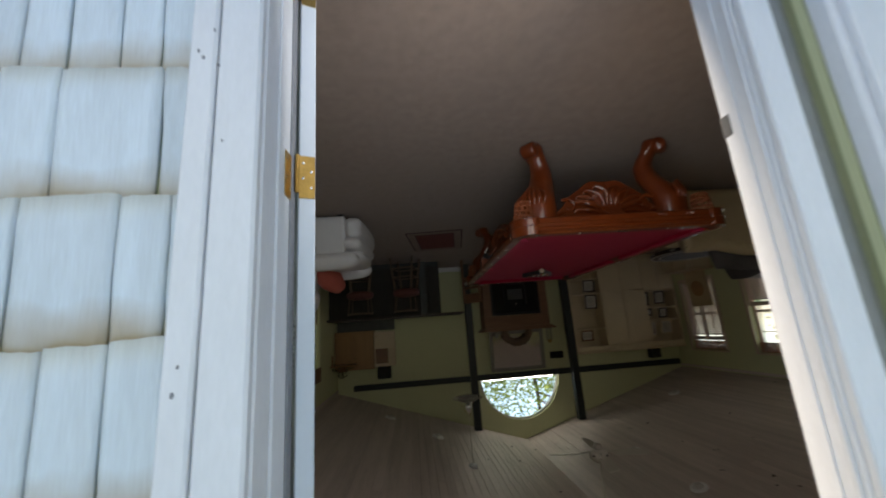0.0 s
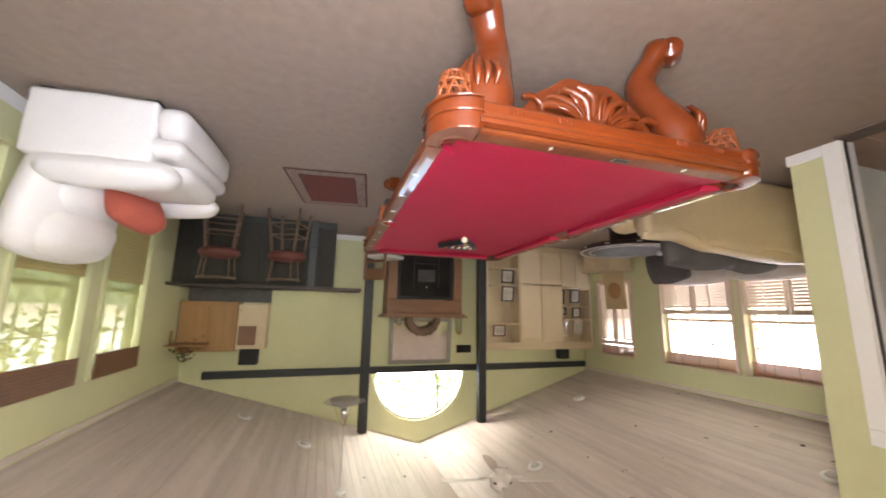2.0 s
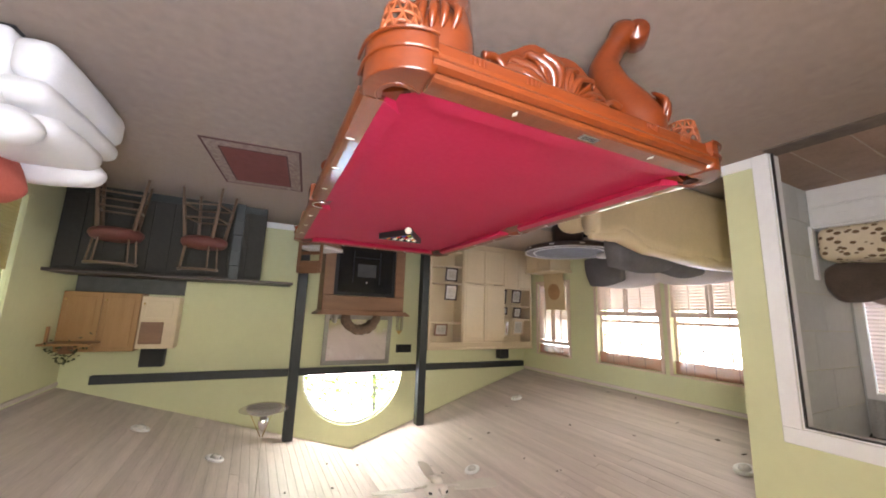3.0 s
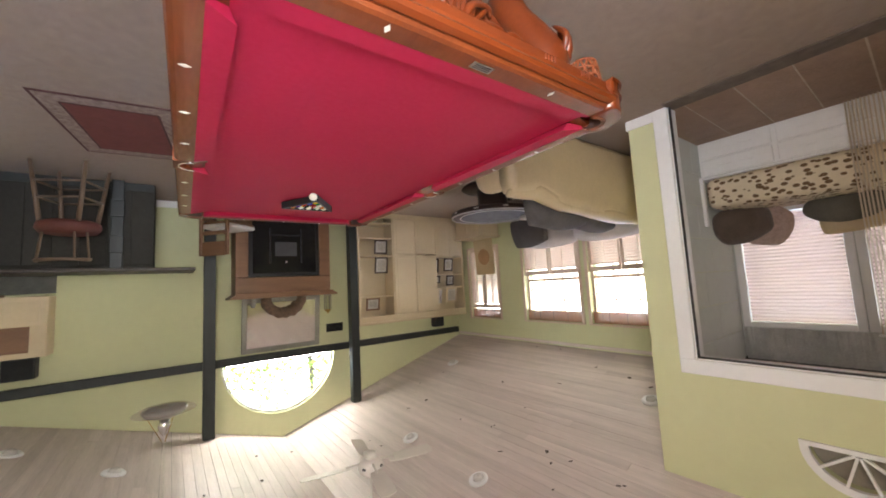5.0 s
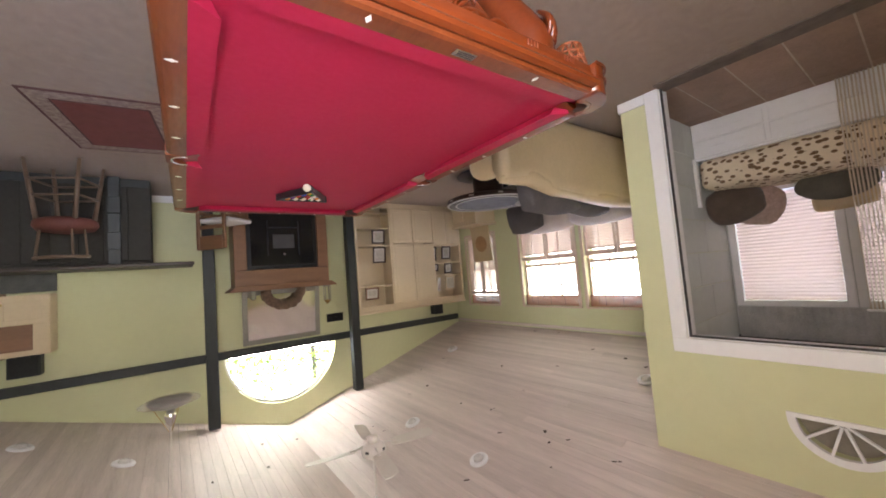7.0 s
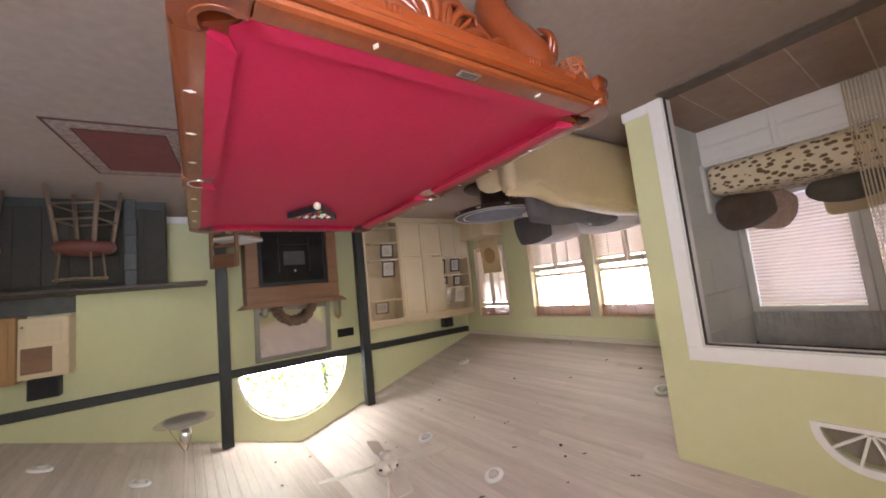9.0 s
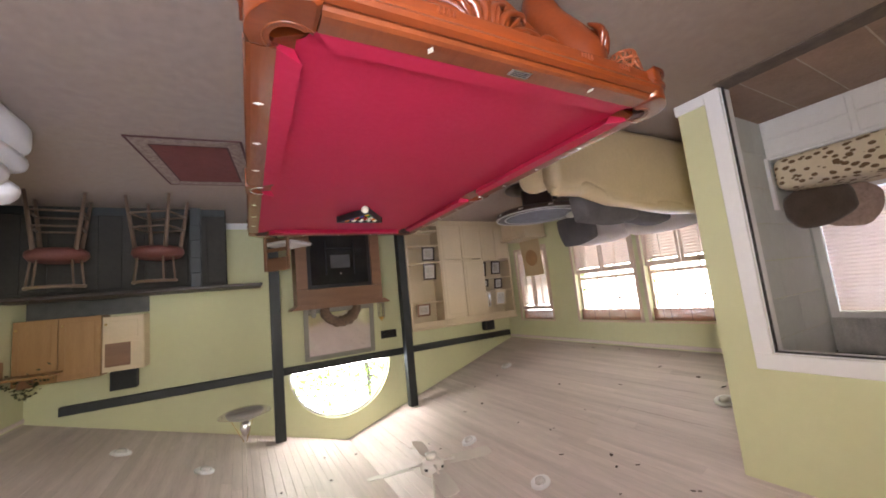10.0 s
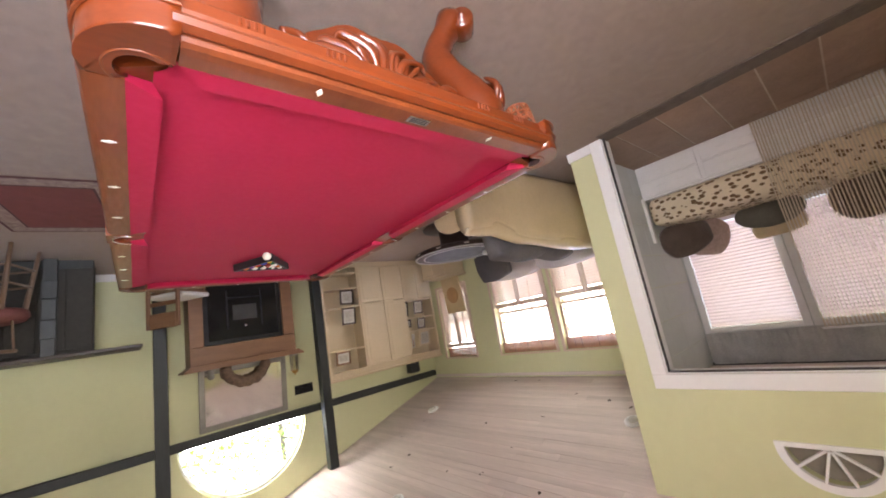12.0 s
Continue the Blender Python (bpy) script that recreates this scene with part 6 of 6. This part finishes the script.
pend = empty("pendant_light", "white bowl uplight pendant hanging from the plank ceiling", "pendant light", at=(-0.37, 6.45, 2.27))
zc = ceiling_z(-0.37) - 2.27
M_FROST = sheer("frosted_glass", (0.78, 0.76, 0.70), 0.78, 0.5)
bm = bmesh.new()
add_lathe(bm, [(0.0, 0.012), (0.10, 0.016), (0.17, 0.030), (0.215, 0.052), (0.218, 0.058), (0.165, 0.040), (0.09, 0.026), (0.0, 0.022)], 34)
part("glass_dish", bm, M_FROST, pend, "flared frosted glass dish", True)
bm = bmesh.new()
add_lathe(bm, [(0.0, 0.030), (0.15, 0.036), (0.155, 0.05), (0.13, 0.085), (0.06, 0.11), (0.0, 0.115)], 30)
part("metal_bowl", bm, M_SILVER, pend, "dull grey metal bowl", True)
bm = bmesh.new()
add_lathe(bm, [(0.0, 0.11), (0.035, 0.13), (0.045, 0.18), (0.03, 0.23), (0.012, 0.25)], 16)
part("glass_stem", bm, M_CHROME, pend, "bright glass stem", True)
bm = bmesh.new()
for k in range(3):
    a = k * 2.094
    add_tube(bm, [(0.12 * math.cos(a), 0.12 * math.sin(a), 0.08), (0.012 * math.cos(a), 0.012 * math.sin(a), 0.30)], 0.003, 6)
part("brass_arms", bm, M_BRASS, pend, "thin brass arms", True)
bm = bmesh.new()
add_tube(bm, [(0, 0, 0.24), (0, 0, zc - 0.02)], 0.003, 6)
part("stem", bm, M_FANWHITE, pend, "thin pale stem", True)
bm = bmesh.new()
add_lathe(bm, [(0.055, zc - 0.035), (0.06, zc - 0.02), (0.06, zc + 0.012)], 18)
part("ceiling_cup", bm, M_WHITE, pend, "", True)

# small knots and stains on the planks
bm = bmesh.new()
rng = random.Random(9)
SPOTS = [(-4.03, 5.86), (-3.49, 6.51), (-3.56, 6.0), (-3.60, 5.98), (-3.53, 5.15), (-3.53, 4.87), (-3.17, 4.82), (-3.5, 4.33), (-3.48, 4.37), (-3.58, 7.45), (-5.48, 6.8), (-5.5, 6.33), (-3.42, 5.02), (-3.30, 5.60), (-4.4, 6.6), (-2.6, 7.4)]
for x, y in SPOTS + [(rng.uniform(-5.2, 1.5), rng.uniform(2.2, 8.8)) for _ in range(26)]:
    tilt = math.degrees(math.atan(SLOPE)) * (1 if x > XRIDGE else -1)
    r = rng.uniform(0.010, 0.024)
    pts = [(r * rng.uniform(0.7, 1.1) * math.cos(a), r * 1.4 * rng.uniform(0.7, 1.1) * math.sin(a)) for a in np.linspace(0, 5.8, 10)]
    add_prism(bm, pts, -0.003, 0.004, "z", 0, pose(x, y, ceiling_z(x) - 0.001, 0, tilt, rng.uniform(0, 180)))
tagged(part("ceiling_knots", bm, material("dark_knot", (0.06, 0.04, 0.03), 0.8)), "small dark knots in the whitewashed ceiling planks", "knots", kind="stuff")

# ---- trees and bushes outside ----
M_BARK = material("grey_bark", (0.14, 0.10, 0.07), 0.9, scale=8, amount=0.5, bump=0.8)


def leaf_material(name, a, b):
    m = sheer(name, a, 0.0, 0.6)
    mix = [x for x in m.node_tree.nodes if x.bl_idname == "ShaderNodeMix"][0]
    rnd = m.node_tree.nodes.new("ShaderNodeNewGeometry")
    m.node_tree.links.new(rnd.outputs["Random Per Island"], mix.inputs[0])
    mix.inputs[7].default_value = (*b, 1)
    return m


M_LEAF = leaf_material("sunlit_leaf", (0.30, 0.36, 0.10), (0.14, 0.20, 0.05))
M_LEAF2 = leaf_material("pale_leaf", (0.36, 0.40, 0.14), (0.18, 0.25, 0.08))


def tree(at, height, spread, seed, leaves, mat, size=0.16, low=0.3, name="tree", label="leafy green garden tree behind the house", thick=0.18):
    rng = random.Random(seed)
    t = empty(name, label, name, "garden " + name + "s", at=at)
    bm = bmesh.new()
    add_tube(bm, spline([(0, 0, 0), (0.1, 0.05, height * 0.3), (-0.05, 0.1, height * 0.6), (0.05, 0, height * 0.85)], 4), list(np.linspace(thick, thick * 0.22, 13)), 8)
    tips = []
    for k in range(11):
        z = height * rng.uniform(low, 0.8)
        a = rng.uniform(0, 6.28)
        r = spread * rng.uniform(0.55, 0.95)
        tip = Vector((r * math.cos(a), r * math.sin(a), z + height * rng.uniform(0.05, 0.22)))
        add_tube(bm, spline([(0, 0, z), tuple(tip * 0.5 + Vector((0, 0, z * 0.5))), tuple(tip)], 3), list(np.linspace(thick * 0.33, thick * 0.08, 7)), 6)
        tips += [tip, tip * 0.6 + Vector((0, 0, z * 0.4))]
    part("trunk", bm, M_BARK, t)
    verts, faces = [], []
    for k in range(leaves):
        c = rng.choice(tips) + Vector((rng.gauss(0, spread * 0.22), rng.gauss(0, spread * 0.22), rng.gauss(0, height * 0.09)))
        e = Euler((rng.uniform(-1.2, 1.2), rng.uniform(-1.2, 1.2), rng.uniform(0, 6.28))).to_matrix()
        s = size * rng.uniform(0.6, 1.2)
        i = len(verts)
        verts += [c + e @ Vector(q) * s for q in ((0, -0.5, 0), (0.3, 0, 0.06), (0, 0.55, 0), (-0.3, 0, 0.06))]
        faces.append((i, i + 1, i + 2, i + 3))
    data = bpy.data.meshes.new("crown")
    data.from_pydata(verts, [], faces)
    data.materials.append(mat)
    c = new("crown", data)
    c.parent = t


tree((-3.8, 14.0, -0.2), 7.5, 2.6, 1, 11000, M_LEAF, 0.12, thick=0.12)
tree((0.1, 15.2, -0.2), 8.0, 2.9, 2, 11000, M_LEAF2, 0.12, thick=0.09)
tree((5.2, 5.0, -0.2), 5.5, 2.0, 3, 4600, M_LEAF, 0.16, 0.12)
tree((5.4, 8.2, -0.2), 6.0, 2.2, 4, 4600, M_LEAF2, 0.16, 0.12)
tree((-10.5, 8.8, -0.2), 4.2, 1.8, 5, 2600, M_LEAF2, 0.18, 0.15)
for k, (x, y, h, r) in enumerate(((-1.95, 0.75, 0.40, 0.20), (-3.55, -0.30, 0.50, 0.30), (-5.3, -1.6, 0.60, 0.40), (-8.2, -3.6, 1.1, 0.8))):
    tree((x, y, -0.2), h, r, 10 + k, 900, M_LEAF2, 0.07 + 0.03 * k, 0.1, "shrub", "low yellow-green shrub in the terracotta bed beside the porch", 0.02)
M_TERRA = material("terracotta_paving", (0.50, 0.19, 0.11), 0.8, amount=0.25, bump=0.3)
for k, (x, y, w, d) in enumerate(((-2.55, 0.35, 0.35, 0.3), (-4.45, -1.0, 0.5, 0.5), (-6.6, -2.4, 0.8, 0.7))):
    tagged(box("paving_slab", (x - w, y - d, -0.2), (x + w, y + d, -0.13), M_TERRA, None, 0.01), "terracotta paving slab on the ground among shrubs", "paving", "terracotta slabs")
porch = tagged(box("porch_slab", (-1.5, -1.2, -0.2), (4.0, YO + 0.02, -0.05), material("porch_concrete", (0.36, 0.35, 0.33), 0.85, amount=0.2, bump=0.3), None, 0.01), "grey concrete porch slab before the entrance", "porch", kind="structure")

# ---- shingles of the entrance wall ----
face = tagged(new("wall_shingles"), "weathered bluish white shingles on the entrance wall", "wall", kind="structure")
face.matrix_basis = ENTRY
rng = random.Random(12)
xs0 = JE + 0.152
JOINTS = {1: (0.874, 0.962, 1.071, 1.167), 2: (0.858, 1.064), 3: (0.820, 0.917, 1.101), 4: (0.906, 1.021)}
for course in range(8):
    z0 = 0.138 + course * 0.294
    cuts = [xs0, *JOINTS.get(course, ())]
    if len(cuts) == 1:
        cuts.append(xs0 + rng.uniform(0.05, 0.16))
    while cuts[-1] < xs0 + 1.1:
        cuts.append(cuts[-1] + rng.uniform(0.085, 0.19))
    for a, b in zip(cuts, cuts[1:]):
        a, b = a + 0.003, b - 0.004
        drop, tilt = rng.uniform(-0.005, 0.005), rng.uniform(-0.004, 0.004)
        out = YO - 0.026 - rng.uniform(0, 0.004)
        seed = Vector((rng.uniform(0, 50), course * 3.1, 0))
        bm = bmesh.new()
        rows, cols, levels = [], 8, 6
        for q in range(cols + 1):
            line = []
            for k in range(levels + 1):
                u, v = q / cols, k / levels
                x = a + (b - a) * u + 0.004 * noise.noise(seed + Vector((u, v * 2.2, 5))) * (1 if u not in (0, 1) else 0.8)
                cup = 0.0035 * noise.noise(seed + Vector((u * 2.6, v * 1.3, 0))) + 0.003 * (max(0, 2 * abs(u - 0.5) - 0.75) / 0.25) ** 2
                z = z0 + 0.322 * v + (drop + tilt * (u - 0.5) + 0.004 * noise.noise(seed + Vector((u * 4, 9, 0)))) * (1 - v)
                line.append(bm.verts.new((x, out + 0.017 * v + cup + (0.002 if k == 0 else 0), z)))
            line.append(bm.verts.new((line[-1].co.x, YO - 0.001, line[-1].co.z)))
            line.append(bm.verts.new((line[0].co.x, YO - 0.001, line[0].co.z)))
            rows.append(line)
        for r, s in zip(rows, rows[1:]):
            for k in range(len(r)):
                bm.faces.new((r[k], r[(k + 1) % len(r)], s[(k + 1) % len(r)], s[k]))
        bm.faces.new(rows[0])
        bm.faces.new(rows[-1][::-1])
        bmesh.ops.recalc_face_normals(bm, faces=bm.faces)
        part("shingle", bm, M_SHINGLE, face, "", True)
